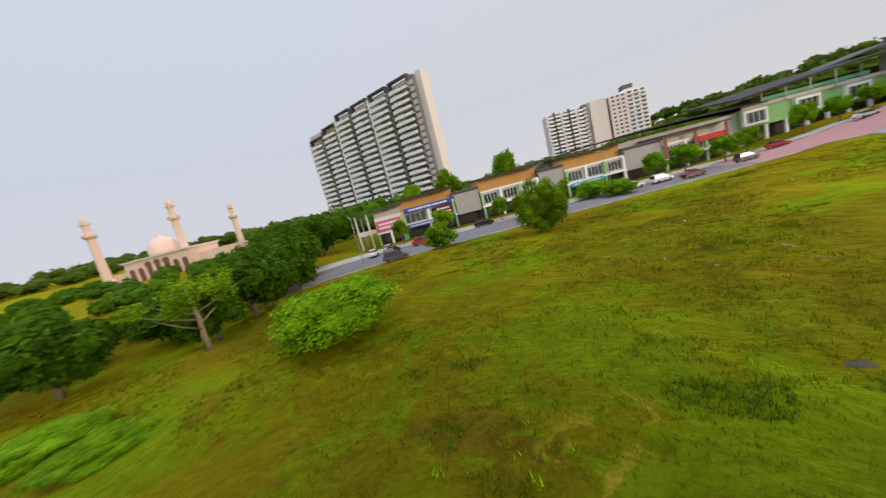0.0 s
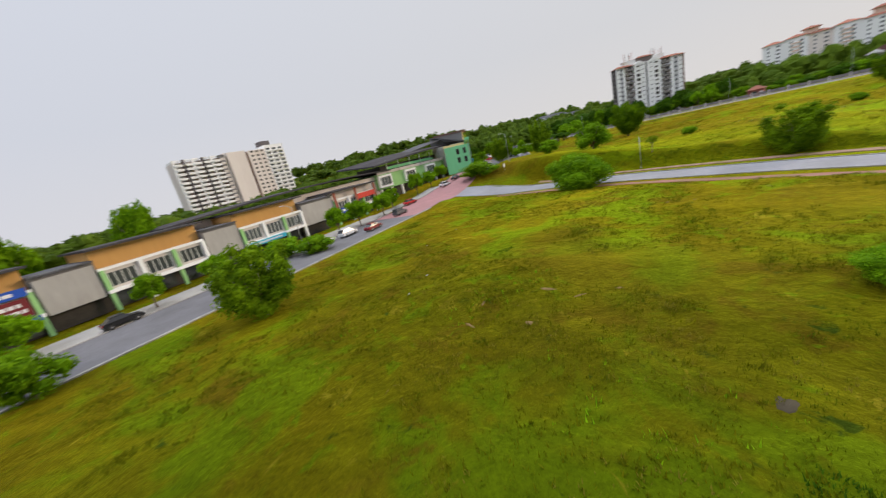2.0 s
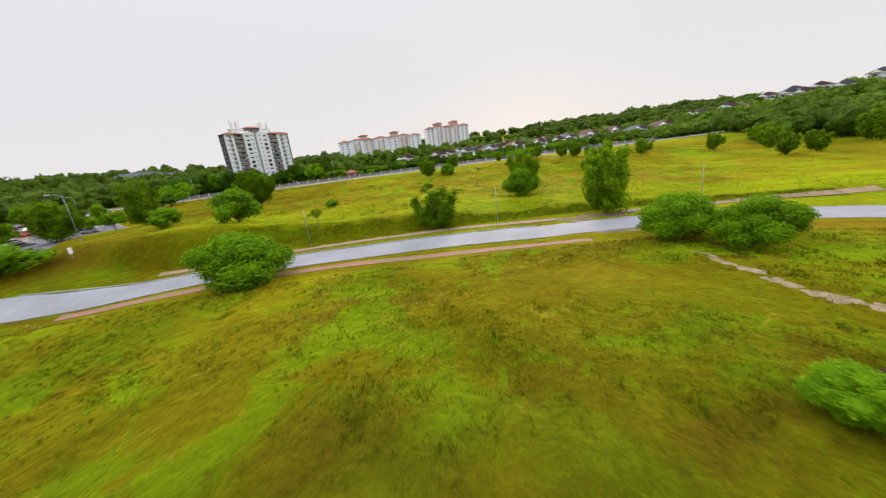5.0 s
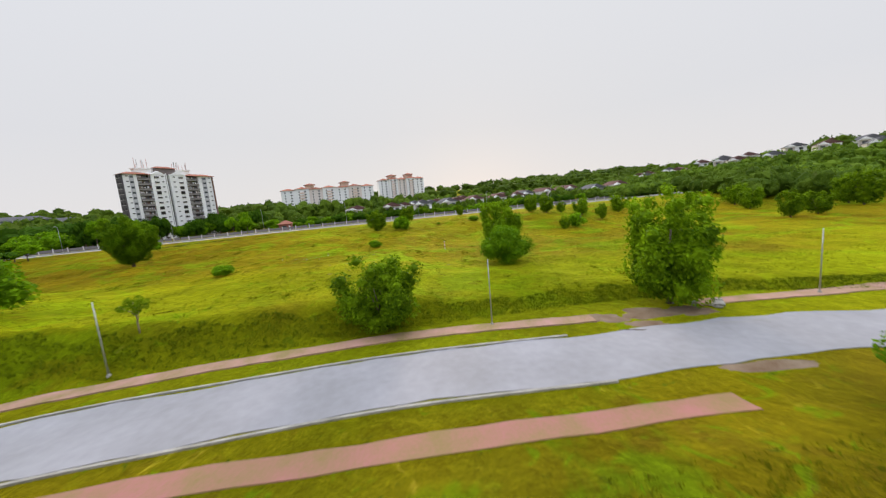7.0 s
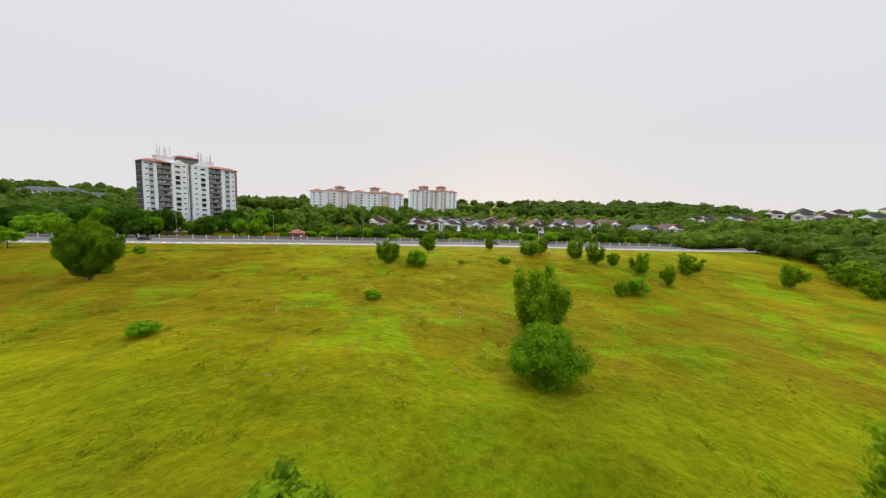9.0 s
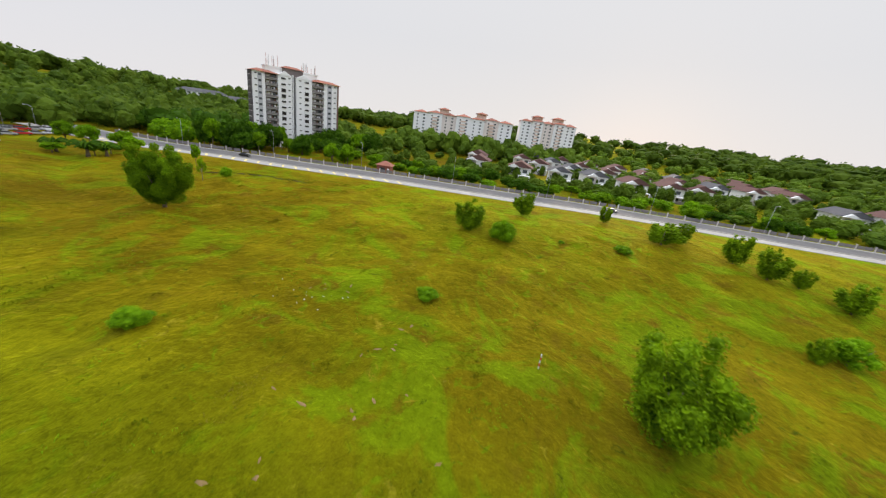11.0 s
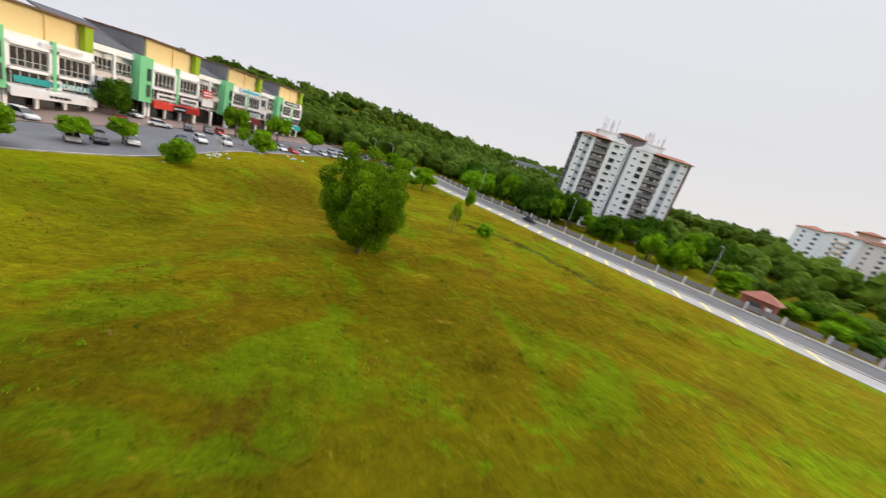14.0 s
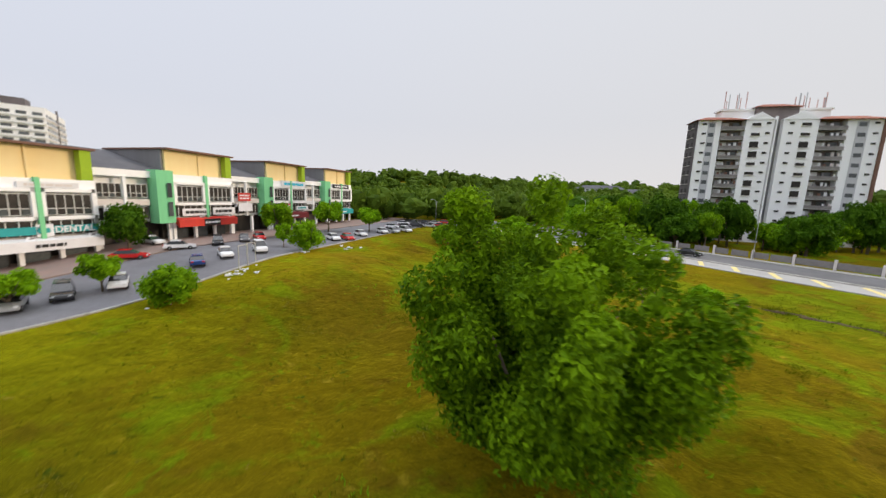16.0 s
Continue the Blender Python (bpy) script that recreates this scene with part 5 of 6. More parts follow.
def balcony_slab(name, x0, y0, z0, rz, L, floors, depth, bays, label, fh=3.1, crowns=True, endwall=M_BLUSH):
    """A long high-rise: bays of deep balconies with white parapets, dark recesses between, stepped crowns."""
    e = empty(name, x0, y0, z0, rz, label, "apartment building")
    H = floors * fh
    bw = L / bays
    block("core", e, L / 2, depth / 2 + 1.0, 0, L, depth - 2, H, M_PALE)
    rgl = random.Random(bays)
    for b in range(bays):
        step = [-2, -1, 0, 1, 2, 2][min(b, 5)] if crowns else 0
        nf = floors + min(step, 0)
        x = bw * b
        block("pier", e, x + 0.7, 0.6, 0, 1.3, 1.6, nf * fh + 1.5, M_DKGREY if b % 2 else M_WHITE)
        for fl in range(nf):
            z = fl * fh
            ba = block("balcony", e, x + bw * 0.5 + 0.6, 0.0, z, bw - 2.2, 2.2, 0.25, M_WHITE)
            block("parapet", ba, -bw * 0.17, -1.05, 0.2, bw * 0.46, 0.15, 1.5, M_WHITE)
            block("parapet", ba, bw * 0.22, -0.75, 0.2, bw * 0.34, 0.15, 1.3, M_WHITE)
            block("glazing", ba, -bw * 0.12, 1.0, 0.25, bw * 0.36, 0.1, 2.3, M_GLASS)
            block("glazing", ba, bw * 0.22, 1.0, 0.25, bw * 0.22, 0.1, 2.3, M_BROWN)
        block("bay_wall", e, x + bw / 2, depth / 2 + 0.8, nf * fh, bw - 1.2, depth - 3, 1.8, M_WHITE)
        if crowns:
            block("crown", e, x + bw * 0.55, 1.0, nf * fh + 2.4, bw * 0.86, 3.0, 0.7, M_DKGREY, "dark roof frame")
            block("crown_leg", e, x + bw * 0.15, 1.0, nf * fh, 0.6, 2.6, 2.4, M_DKGREY)
            block("crown_leg", e, x + bw * 0.95, 1.0, nf * fh, 0.6, 2.6, 2.4, M_DKGREY)
    block("end_wall", e, L + 1.6, depth / 2, 0, 3.2, depth, H + 1.5, M_GREYW, "grey louvred end strip")
    for fl in range(floors):
        block("louvre", e, L + 1.6, -0.1, fl * fh + 0.4, 2.6, 0.2, 2.0, M_PALE)
    block("end_wall", e, L + 4.9, depth / 2 + 0.6, 0, 3.4, depth - 3, H + 2.5, endwall, "pale cream end wall")
    return e


c1 = balcony_slab("condominium", -186, 156, 6, -5.0, 92, 21, 9, 6, "tall white condominium with stacked balconies and dark crowns")
c1.scale.x = 1.02
block("podium", c1, 30, -4, 0, 50, 10, 9, M_WHITE, "white car-park podium")
c3 = balcony_slab("condominium", -58.2, 248.3, 6.8, 26, 27, 16, 16, 5, "white condominium slab with balconies", fh=3.1, crowns=False)
c3.scale = (0.889, 0.889, 0.80)
c2 = empty("condominium", -32.4, 260.3, 6.8, 26, "cream and white condominium block with brown window bands", "apartment building")
block("wall", c2, 6, 9, 0, 12, 18, 50, M_BLUSH, "cream windowless wall")
block("seam", c2, 13, 10, 0, 2, 16, 49, M_BROWN)
block("wall", c2, 20, 9, 0, 12, 18, 49.5, M_BLUSH)
block("wall", c2, 33, 18, 0, 14, 36, 52, M_WHITE)
block("lift_house", c2, 30, 9, 52, 7, 8, 4, M_DKGREY)
block("seam", c2, 40.05, 20, 0, 0.5, 1.6, 54, M_DKGREY)
for fl in range(16):
    for c in range(3):
        block("balcony", c2, 28.4 + c * 4.6, -0.4, fl * 3.1 + 0.6, 4.0, 1.0, 1.0, M_WHITE)
        block("window", c2, 28.4 + c * 4.6, -0.02, fl * 3.1 + 1.7, 3.0, 0.15, 1.4, M_GLASS)
    for c in range(9):
        if c < 3:
            block("window", c2, 16.5 + c * 3.6, -0.02, fl * 3.1 + 1.3, 1.7, 0.15, 1.3, M_OPEN)
        if c != 5:
            block("window", c2, 40.02, 2.0 + c * 3.8, fl * 3.1 + 1.2, 0.15, 2.2, 1.5, M_GLASS)
    block("ledge", c2, 40.15, 18, fl * 3.1 + 0.2, 0.3, 36, 0.3, M_PALE)

c2.scale = (0.889, 0.889, 0.83)

# ---- mosque ----
mo = empty("mosque", -262, 84, 6, 30, "cream mosque hall with a dome and arched openings", "mosque")
block("hall", mo, 0, 6, 0, 44, 26, 15, M_CREAM)
block("wing", mo, 33, 8, 0, 22, 18, 11, M_CREAM)
block("wing", mo, -30, 8, 0, 16, 18, 10, M_CREAM)
block("cornice", mo, 0, 6, 15, 46, 28, 1.0, M_PALE)
put("dome", mesh("dome", *lathe([(8.5, 0), (8.8, 2), (8.6, 4), (7.6, 6.6), (5.8, 8.8), (3.2, 10.4), (0.6, 11.6), (0.15, 14)], 24), M_CREAM, True), mo, -6, 8, 16, label="pale cream dome")
for i in range(7):
    bm_w = block("arched_opening", mo, -18 + i * 6, -7.05, 2, 3.4, 0.3, 7, M_BROWN)
    put("arch", mesh("arch", *lathe([(1.7, 0), (1.7, 0.3)], 16), M_BROWN), bm_w, 0, 0.15, 7, 90)
for i in range(3):
    put("roundel", mesh("roundel", *lathe([(2.1, 0), (2.1, 0.35)], 16), M_BROWN), mo, -6 + i * 6, -7.0, 11.5, 90)
for x, y, hh_ in ((-293, 61, 52), (-252.5, 92.5, 50), (-220.5, 111.5, 38)):
    mi = empty("minaret", x, y, 6, 0, "slender cream minaret with a gallery and pointed cap", "minaret", "minarets")
    k = hh_ / 46
    put("shaft", mesh("shaft", *lathe([(3.6 * k, 0), (3.4 * k, 6 * k), (2.4 * k, 7 * k), (1.9 * k, 31 * k)], 8), M_CREAM), mi)
    put("gallery", mesh("gallery", *lathe([(1.9 * k, 0), (3.3 * k, 1.2 * k), (3.5 * k, 2.6 * k), (1.6 * k, 2.6 * k)], 8), M_CREAM), mi, 0, 0, 31 * k)
    put("lantern", mesh("lantern", *lathe([(1.6 * k, 0), (1.6 * k, 5 * k), (2.3 * k, 5.4 * k), (2.3 * k, 6.2 * k), (1.2 * k, 6.3 * k)], 8), M_CREAM), mi, 0, 0, 33.6 * k)
    put("cap", mesh("cap", *lathe([(1.3 * k, 0), (1.5 * k, 1.2 * k), (0.9 * k, 3.0 * k), (0.2 * k, 4.6 * k), (0.08 * k, 6.2 * k)], 10), M_CREAM, True), mi, 0, 0, 39.8 * k)


# ---- vehicles ----
def car_shell(kind):
    """Side outlines (x along, z up) of the lower body and the glazed upper part."""
    if kind == "van":
        low = [(-2.1, 0.35), (-2.15, 0.95), (-1.95, 1.1), (1.2, 1.1), (2.0, 0.95), (2.12, 0.7), (2.1, 0.35)]
        top = [(-2.05, 1.1), (-1.95, 1.78), (-1.6, 1.88), (0.7, 1.85), (1.25, 1.1)]
    elif kind == "mpv":
        low = [(-2.2, 0.32), (-2.25, 0.9), (-2.0, 1.0), (1.1, 0.98), (2.0, 0.86), (2.25, 0.62), (2.22, 0.32)]
        top = [(-2.1, 1.0), (-1.85, 1.52), (-1.5, 1.66), (0.1, 1.64), (1.15, 0.98)]
    else:
        low = [(-2.15, 0.32), (-2.2, 0.82), (-1.9, 0.95), (1.0, 0.92), (1.95, 0.78), (2.2, 0.58), (2.18, 0.32)]
        top = [(-1.75, 0.94), (-1.15, 1.40), (-0.75, 1.46), (0.2, 1.44), (1.05, 0.92)]
    return low, top


def prism(profile, half, tuck=0.0):
    """A body from a side outline, drawn in towards the roof."""
    z0, z1 = min(p[1] for p in profile), max(p[1] for p in profile)
    vs = []
    for s in (-1, 1):
        for x, z in profile:
            vs.append((x, s * (half - tuck * (z - z0) / (z1 - z0)), z))
    n = len(profile)
    fs = [tuple(range(n)), tuple(range(2 * n - 1, n - 1, -1))]
    for i in range(n):
        j = (i + 1) % n
        fs.append((i, i + n, j + n, j))
    return vs, fs


WHEEL = {}


def car(x, y, rz, colour, kind="car", label="", z=None):
    low, top = car_shell(kind)
    paint = PAINTS[colour]
    key = (kind, colour)
    if key not in WHEEL:
        bm = bmesh.new()
        v, f = prism(low, 0.86, 0.05)
        bv = [bm.verts.new(p) for p in v]
        for q in f:
            bm.faces.new([bv[i] for i in q])
        bmesh.ops.recalc_face_normals(bm, faces=bm.faces[:])
        bmesh.ops.bevel(bm, geom=bm.edges[:], offset=0.07, segments=2, affect="EDGES")
        body = bpy.data.meshes.new("car_body")
        bm.to_mesh(body)
        bm.free()
        body.materials.append(paint)
        v, f = prism(top, 0.80, 0.17)
        glass = mesh("car_cabin", v, f, M_CARGLASS)
        zt = max(p[1] for p in top)
        xs = [p[0] for p in top if p[1] > zt - 0.16]
        roof = mesh("car_roof", *slab(min(xs) - 0.05, max(xs) + 0.05, -0.64, 0.64, zt - 0.04, zt + 0.05), paint)
        WHEEL[key] = (body, glass, roof)
    if "tyre" not in WHEEL:
        WHEEL["tyre"] = mesh("tyre", *lathe([(0.2, -0.1), (0.30, -0.1), (0.32, -0.06), (0.32, 0.06), (0.30, 0.1), (0.2, 0.1)], 14), M_TYRE)
        WHEEL["rim"] = mesh("rim", *lathe([(0.05, -0.11), (0.2, -0.09), (0.2, 0.09), (0.05, 0.11)], 10), M_RIM)
    body, glass, roof = WHEEL[key]
    e = empty({"van": "van", "mpv": "people_carrier"}.get(kind, "car"), x, y, (ground(x, y) if z is None else z) + 0.09, rz, label or "parked %s %s on the street" % (colour, {"van": "van", "mpv": "people carrier"}.get(kind, "saloon car")), "van" if kind == "van" else "car", "parked cars")
    put("body", body, e)
    cab = put("cabin", glass, e, label="dark glazed cabin")
    put("roof", roof, cab)
    for wx in (-1.35, 1.35):
        for wy in (-0.78, 0.78):
            w = put("wheel", WHEEL["tyre"], e, wx, wy, 0.32, 90)
            put("rim", WHEEL["rim"], w)
    for wy in (-0.62, 0.62):
        block("headlight", e, 2.13, wy, 0.60, 0.12, 0.32, 0.14, M_LAMPW)
        block("tail_light", e, -2.14, wy, 0.68, 0.12, 0.28, 0.18, M_LAMPR)
    return e


SD = 61.5
for x, y, rz, c, k in ((90.9, 145.3, -60, "silver", "car"), (92.6, 148.6, -57, "black", "mpv"), (95.6, 151.9, -62, "white", "car"), (100.3, 159.8, 116, "blue", "car"), (102.4, 163.9, -62, "white", "car"), (106.3, 167.3, -64, "white", "van"),
                       (116.4, 183.4, -62, "white", "car"), (119.4, 183.8, -64, "red", "car"), (122.0, 192.0, -62, "white", "car"), (127.5, 198.5, -66, "white", "car"), (130.6, 199.9, -66, "silver", "car"), (134.3, 202.8, -66, "white", "mpv"),
                       (89.4, 164.6, 18, "red", "car"), (93.2, 170.4, 25, "white", "car"), (97.0, 175.3, -70, "black", "mpv"), (99.8, 180.2, -68, "grey", "car"), (101.6, 183.4, -62, "red", "car"), (105.0, 196, SD - 90, "maroon", "car"), (107, 200, SD - 90, "grey", "mpv"), (86.5, 175.5, SD - 90, "white", "car"),
                       (80.5, 154.5, SD - 90, "white", "mpv"), (77.5, 148.5, SD - 90, "silver", "car"), (74, 142, SD - 90, "grey", "car"),
                       (-47.6, 51.8, 130, "white", "car"), (-45.6, 54.5, 120, "silver", "car"), (-41.8, 51.5, 110, "black", "car"), (-35.4, 45.0, 34, "grey", "mpv"), (-38.5, 57.0, 34, "red", "car"),
                       (-2.0, 83.5, 40, "white", "car"), (3.0, 86.0, 40, "white", "mpv"), (8.2, 84.4, 38, "maroon", "car"), (17.5, 94.7, 38, "grey", "mpv"), (24.5, 106.5, 28, "red", "car"),
                       (39.4, 113.4, 30, "white", "car"), (45.5, 117.4, 40, "black", "car"), (52.5, 110.5, 40, "black", "mpv"), (61, 133.5, 60, "red", "car"), (63.5, 137, 60, "white", "car"), (66.5, 141.5, 60, "silver", "car"), (-29.5, 68, 35, "black", "car")):
    car(x, y, rz, c, k)
for i in range(16):
    car(131 + (i % 8) * 4.2 + (i // 8) * 5, 214 + (i % 8) * 1.6 + (i // 8) * 14, SD - 75, ("white", "silver", "white", "grey", "red", "white", "black", "silver")[(i * 3) % 8], "mpv" if i % 5 == 2 else "car")
car(189.5, 164, -72, "black", "car", "black car driving on the main road")
car(228, 20, -78, "grey", "car", "grey car driving on the main road")


# ---- street furniture ----
def street_lamp(x, y, tall, arm, rz, label, double=False):
    e = empty("street_lamp", x, y, bumpy(x, y) - 0.1, rz, label, "street lamp", "street lamps")
    put("pole", mesh("pole", *tube([(0, 0, 0), (0, 0, tall * 0.6), (0, 0, tall)], [0.075, 0.055, 0.04], 8), M_STEEL, True), e)
    put("base", mesh("pole_base", *lathe([(0.2, 0), (0.2, 0.25), (0.12, 0.4)], 8), M_KERB), e)
    for s in ((1, -1) if double else (1,) if arm else ()):
        a = put("arm", mesh("arm", *tube([(0, 0, tall - 0.3), (s * arm * 0.5, 0, tall + 0.25), (s * arm, 0, tall + 0.35)], [0.05, 0.04, 0.035], 6), M_STEEL, True), e)
        block("lantern", a, s * (arm + 0.25), 0, tall + 0.28, 0.7, 0.26, 0.14, M_SIGNW, bevel=0.03)
    return e


LB = "slim grey street lamp pole on the verge"
for x, y in ((72.5, 31.4), (68.1, 67.5), (72.8, -4.5)):
    street_lamp(x, y, 7.2, 0.0, 180, LB)
for x, y in ((186, 196), (200, 159.5), (214, 124), (223, 84), (231, 45), (240, 5), (245, -35)):
    street_lamp(x, y, 11.0, 1.2, 195, "tall thin grey street lamp beside the main road")
for x, y in ((150, 240), (158, 238), (64, 112), (-46, 47), (-6, 84)):
    street_lamp(x, y, 9.0, 1.6, 150, "tall grey street lamp beside parked cars")
sp = empty("sign_post", 56.5, 104.5, ground(56.5, 104.5), 20, "white sign plate on a low grey post", "sign")
block("pole", sp, 0, 0, 0, 0.08, 0.08, 1.5, M_STEEL)
block("plate", sp, 0, -0.06, 1.0, 0.9, 0.04, 1.1, M_SIGNW)
for i in range(2):
    np_ = empty("notice_frame", 107.0 + i * 0.2, 157.5 + i * 2.6, ground(107, 157), SD, "grey metal notice board frame on two posts", "notice board")
    for s in (-1, 1):
        block("post", np_, s * 0.75, 0, 0, 0.1, 0.1, 3.2, M_STEEL)
    block("rail", np_, 0, 0, 3.1, 1.6, 0.08, 0.1, M_STEEL)
mk = empty("marker_post", 122.3, 34.6, bumpy(122.3, 34.6) - 0.05, 10, "leaning red and white survey post in the grass", "post")
for i in range(5):
    put("band", mesh("band%d" % i, *tube([(0.03 * i, 0, i * 0.42), (0.03 * (i + 1), 0, (i + 1) * 0.42)], [0.07, 0.07], 8), M_SIGNW if i % 2 == 0 else M_RED), mk)

# fence with white posts beyond the main road
line = resample(MAIN, 1.0)
fence = empty("fence", 0, 0, 0, 0, "dark slatted fence with white posts along the main road", "fence", kind="structure")
for i in range(0, len(line) - 1, 1):
    p = line[i]
    if not (-100 < p.y < 235):
        continue
    d = (line[i + 1] - line[i - 1]).normalized() if i else Vector((0, -1, 0))
    s = Vector((d.y, -d.x, 0)) * -1
    q = p - s * 21.8 if (p - s * 21.8).x > p.x else p + s * 21.8
    ang = math.degrees(math.atan2(d.y, d.x))
    if i % 6 == 0:
        block("post", fence, q.x, q.y, ground(q.x, q.y), 0.38, 0.38, 2.0, M_PALE, rz=ang, bevel=0.04)
    if i % 3 == 1:
        block("panel", fence, q.x, q.y, ground(q.x, q.y) + 0.35, 2.9, 0.08, 1.2, M_RAIL, rz=ang)
    if i % 5 == 3 and p.y > 95:
        r = p + (q - p).normalized() * 3.4
        block("parking_bar", fence, r.x, r.y, ground(r.x, r.y) + 0.105, 0.75, 5.6, 0.02, M_YLINE, "yellow painted bar", rz=ang + 30)
gh_ = empty("guard_house", 219, 115, ground(219, 115), -75, "small brown gate house with tiled roof", "gate house")
block("wall", gh_, 0, 0, 0, 6, 5, 3.2, M_BRICK)
put("roof", mesh("gate_roof", *hip_roof(-3, 3, -2.5, 2.5, 0, 1.8, 0.7), M_TERRA), gh_, 0, 0, 3.2)
block("window", gh_, -0.5, -2.55, 1.1, 2.4, 0.12, 1.2, M_GLASS)
block("door", gh_, 2.1, -2.55, 0, 0.9, 0.12, 2.1, M_WHITE)


# ---- terraced houses ----
def house_meshes():
    return {
        "wall": box_mesh(9, 10, 6.2, M_WHITE), "bay": box_mesh(3.6, 1.4, 6.0, M_PALE), "porch": box_mesh(4.6, 4.2, 0.25, M_WHITE),
        "roof": mesh("house_roof", *[(lambda v, f: (v, f))(*gable(-5.2, 5.2, -6.2, 6.0, 0, 2.6))][0], M_HOUSEROOF), "roofg": mesh("house_roof_dark", *gable(-5.2, 5.2, -6.2, 6.0, 0, 2.6), M_GREYROOF),
        "gable": mesh("house_gable", *gable(-2.4, 2.4, -7.2, 0, 0, 1.5), M_WHITE), "win": box_mesh(1.7, 0.12, 1.4, M_GLASS), "sill": box_mesh(2.0, 0.3, 0.12, M_FRAME), "post": box_mesh(0.35, 0.35, 2.8, M_WHITE), "gate": box_mesh(3.4, 0.1, 1.5, M_RAIL),
    }


HM = house_meshes()


def house(x, y, rz, dark):
    e = empty("house", x, y, ground(x, y) - 0.2, rz, "white two-storey house with %s roof" % ("a dark grey" if dark else "a dull red tiled"), "house", "terraced houses")
    e.scale = (1.4, 1.3, 1.22)
    put("wall", HM["wall"], e)
    put("wall", HM["bay"], e, -2.4, -5.4, 0)
    put("roof", HM["roofg" if dark else "roof"], e, 0, 0, 6.2)
    put("gable", HM["gable"], e, -2.4, -0.2, 6.0)
    put("porch", HM["porch"], e, 2.2, -7.0, 2.8)
    for px in (0.2, 4.2):
        put("porch_post", HM["post"], e, px, -8.9, 0)
    for px, py, pz in ((-2.4, -6.12, 0.9), (-2.4, -6.12, 3.9), (2.2, -5.03, 3.9), (2.2, -5.03, 0.9)):
        w = put("window", HM["win"], e, px, py, pz)
        put("window_sill", HM["sill"], w, 0, -0.1, -0.14)
    put("gate", HM["gate"], e, 2.2, -9.6, 0)


rgh = random.Random(8)
for x, y in ((286, 91), (284, 66), (299, 45), (309, 26), (301, 6), (312, -14), (327, -32), (309, -90), (316, -112)):
    house(x, y, -78 + rgh.uniform(-6, 6), rgh.random() < 0.25)
for row in range(1, 4):
    for i in range(10):
        if rgh.random() < 0.14:
            continue
        y = 112 - i * 22 - row * 6
        x = 304 + row * 29 + 0.16 * (110 - y) + rgh.uniform(-3, 3)
        house(x, y, -80 + rgh.uniform(-8, 8), (row + i) % 4 == 0)
for i in range(0, 24, 1):
    if i % 3 == 1:
        continue
    house(254 + (i % 8) * 15 + (i // 8) * 18 + rgh.uniform(-7, 7), -240 + (i % 8) * 13 - (i // 8) * 24 + rgh.uniform(-3, 3), -130 + rgh.uniform(-10, 10), i % 2 == 0)
# white buildings on the distant hill
for x, y, w, hh_ in ((330, 385, 40, 12), (355, 372, 26, 9)):
    e = empty("hill_building", x, y, ground(x, y) - 0.5, -40, "long pale building among trees on the hill", "building")
    block("wall", e, 0, 0, 0, w, 12, hh_, M_WHITE)
    put("roof", mesh("hill_roof", *hip_roof(-w / 2, w / 2, -6, 6, 0, 3, 0.8), M_GREYROOF), e, 0, 0, hh_)
    for k in range(int(w // 4)):
        for fl in range(int(hh_ // 3)):
            block("window", e, -w / 2 + 2 + k * 4, -6.05, fl * 3 + 1, 2.2, 0.15, 1.3, M_GLASS)


# ---- groves and woods ----
L_DARK, L_WOOD = "dark green broad-crowned tree at the field's edge", "full green tree beside the main road"
for x, y, w, h_ in ((-45, 32.5, 8, 9), (-48, 28, 8.5, 9.5), (-43.5, 27, 7.5, 7.5), (-58, 33, 9, 10), (-62, 38, 10, 10), (-43, 24, 11, 9), (-50, 32, 12, 10), (-58, 40, 12, 11), (-40, 18, 8, 7), (-52, 18, 10, 6.5), (-62, 28, 12, 9), (-66, 46, 12, 11), (-72, 36, 12, 8.5), (-60, 10, 11, 6), (-47, 6, 11, 8.5), (-54, 0, 12, 9), (-68, 20, 11, 6), (-76, 52, 13, 12), (-84, 44, 12, 8), (-80, 64, 12, 12), (-92, 58, 13, 12), (-100, 70, 13, 12), (-78, 12, 11, 5), (-64, -6, 12, 7), (-88, 28, 11, 5.5)):
    tree("grove", x, y, w, h_, L_DARK, group="trees west of the field")
for x, y, w, h_ in ((-30, 3, 6, 1.5), (-24, 5, 5, 1.2), (-27, -3, 6, 1.5)):
    tree("bush", x, y, w, h_, L_BUSH, "bush", "bush")
for x, y, w, h_ in ((91.4, 144.6, 5.2, 4.2), (94.8, 150.6, 4.6, 4.6), (104.6, 186.6, 8.5, 8.2), (108.6, 173.4, 3.6, 4.6), (113.5, 200, 9, 8.5), (124, 203, 8, 7), (74, 150, 8, 6.5), (70, 141, 8, 7), (88.5, 134, 7, 5.5)):
    tree("street", x, y, w, h_, "small leafy street tree among parked cars", group="street trees")
tree("grove", 85.2, 171.6, 6.6, 7.8, "dense dark green street tree before the shops", group="street trees")
for x, y, w, h_ in ((-46, 60, 5, 6), (-38, 65, 5, 6), (-27, 72, 5, 5.5), (-19, 76, 5, 5), (2, 91, 6, 6.5), (7.5, 95, 6.5, 6.5), (15, 101, 6.5, 6), (20, 109.5, 6, 6), (31, 117, 6.5, 7.5), (38, 121.5, 6, 6), (45, 127, 6, 6), (-48, 86, 9, 16), (-34, 98, 9, 17), (-54, 78, 8, 14)):
    tree("street", x, y, w, h_, "small leafy street tree in front of the shops", group="street trees")
rgw = random.Random(21)


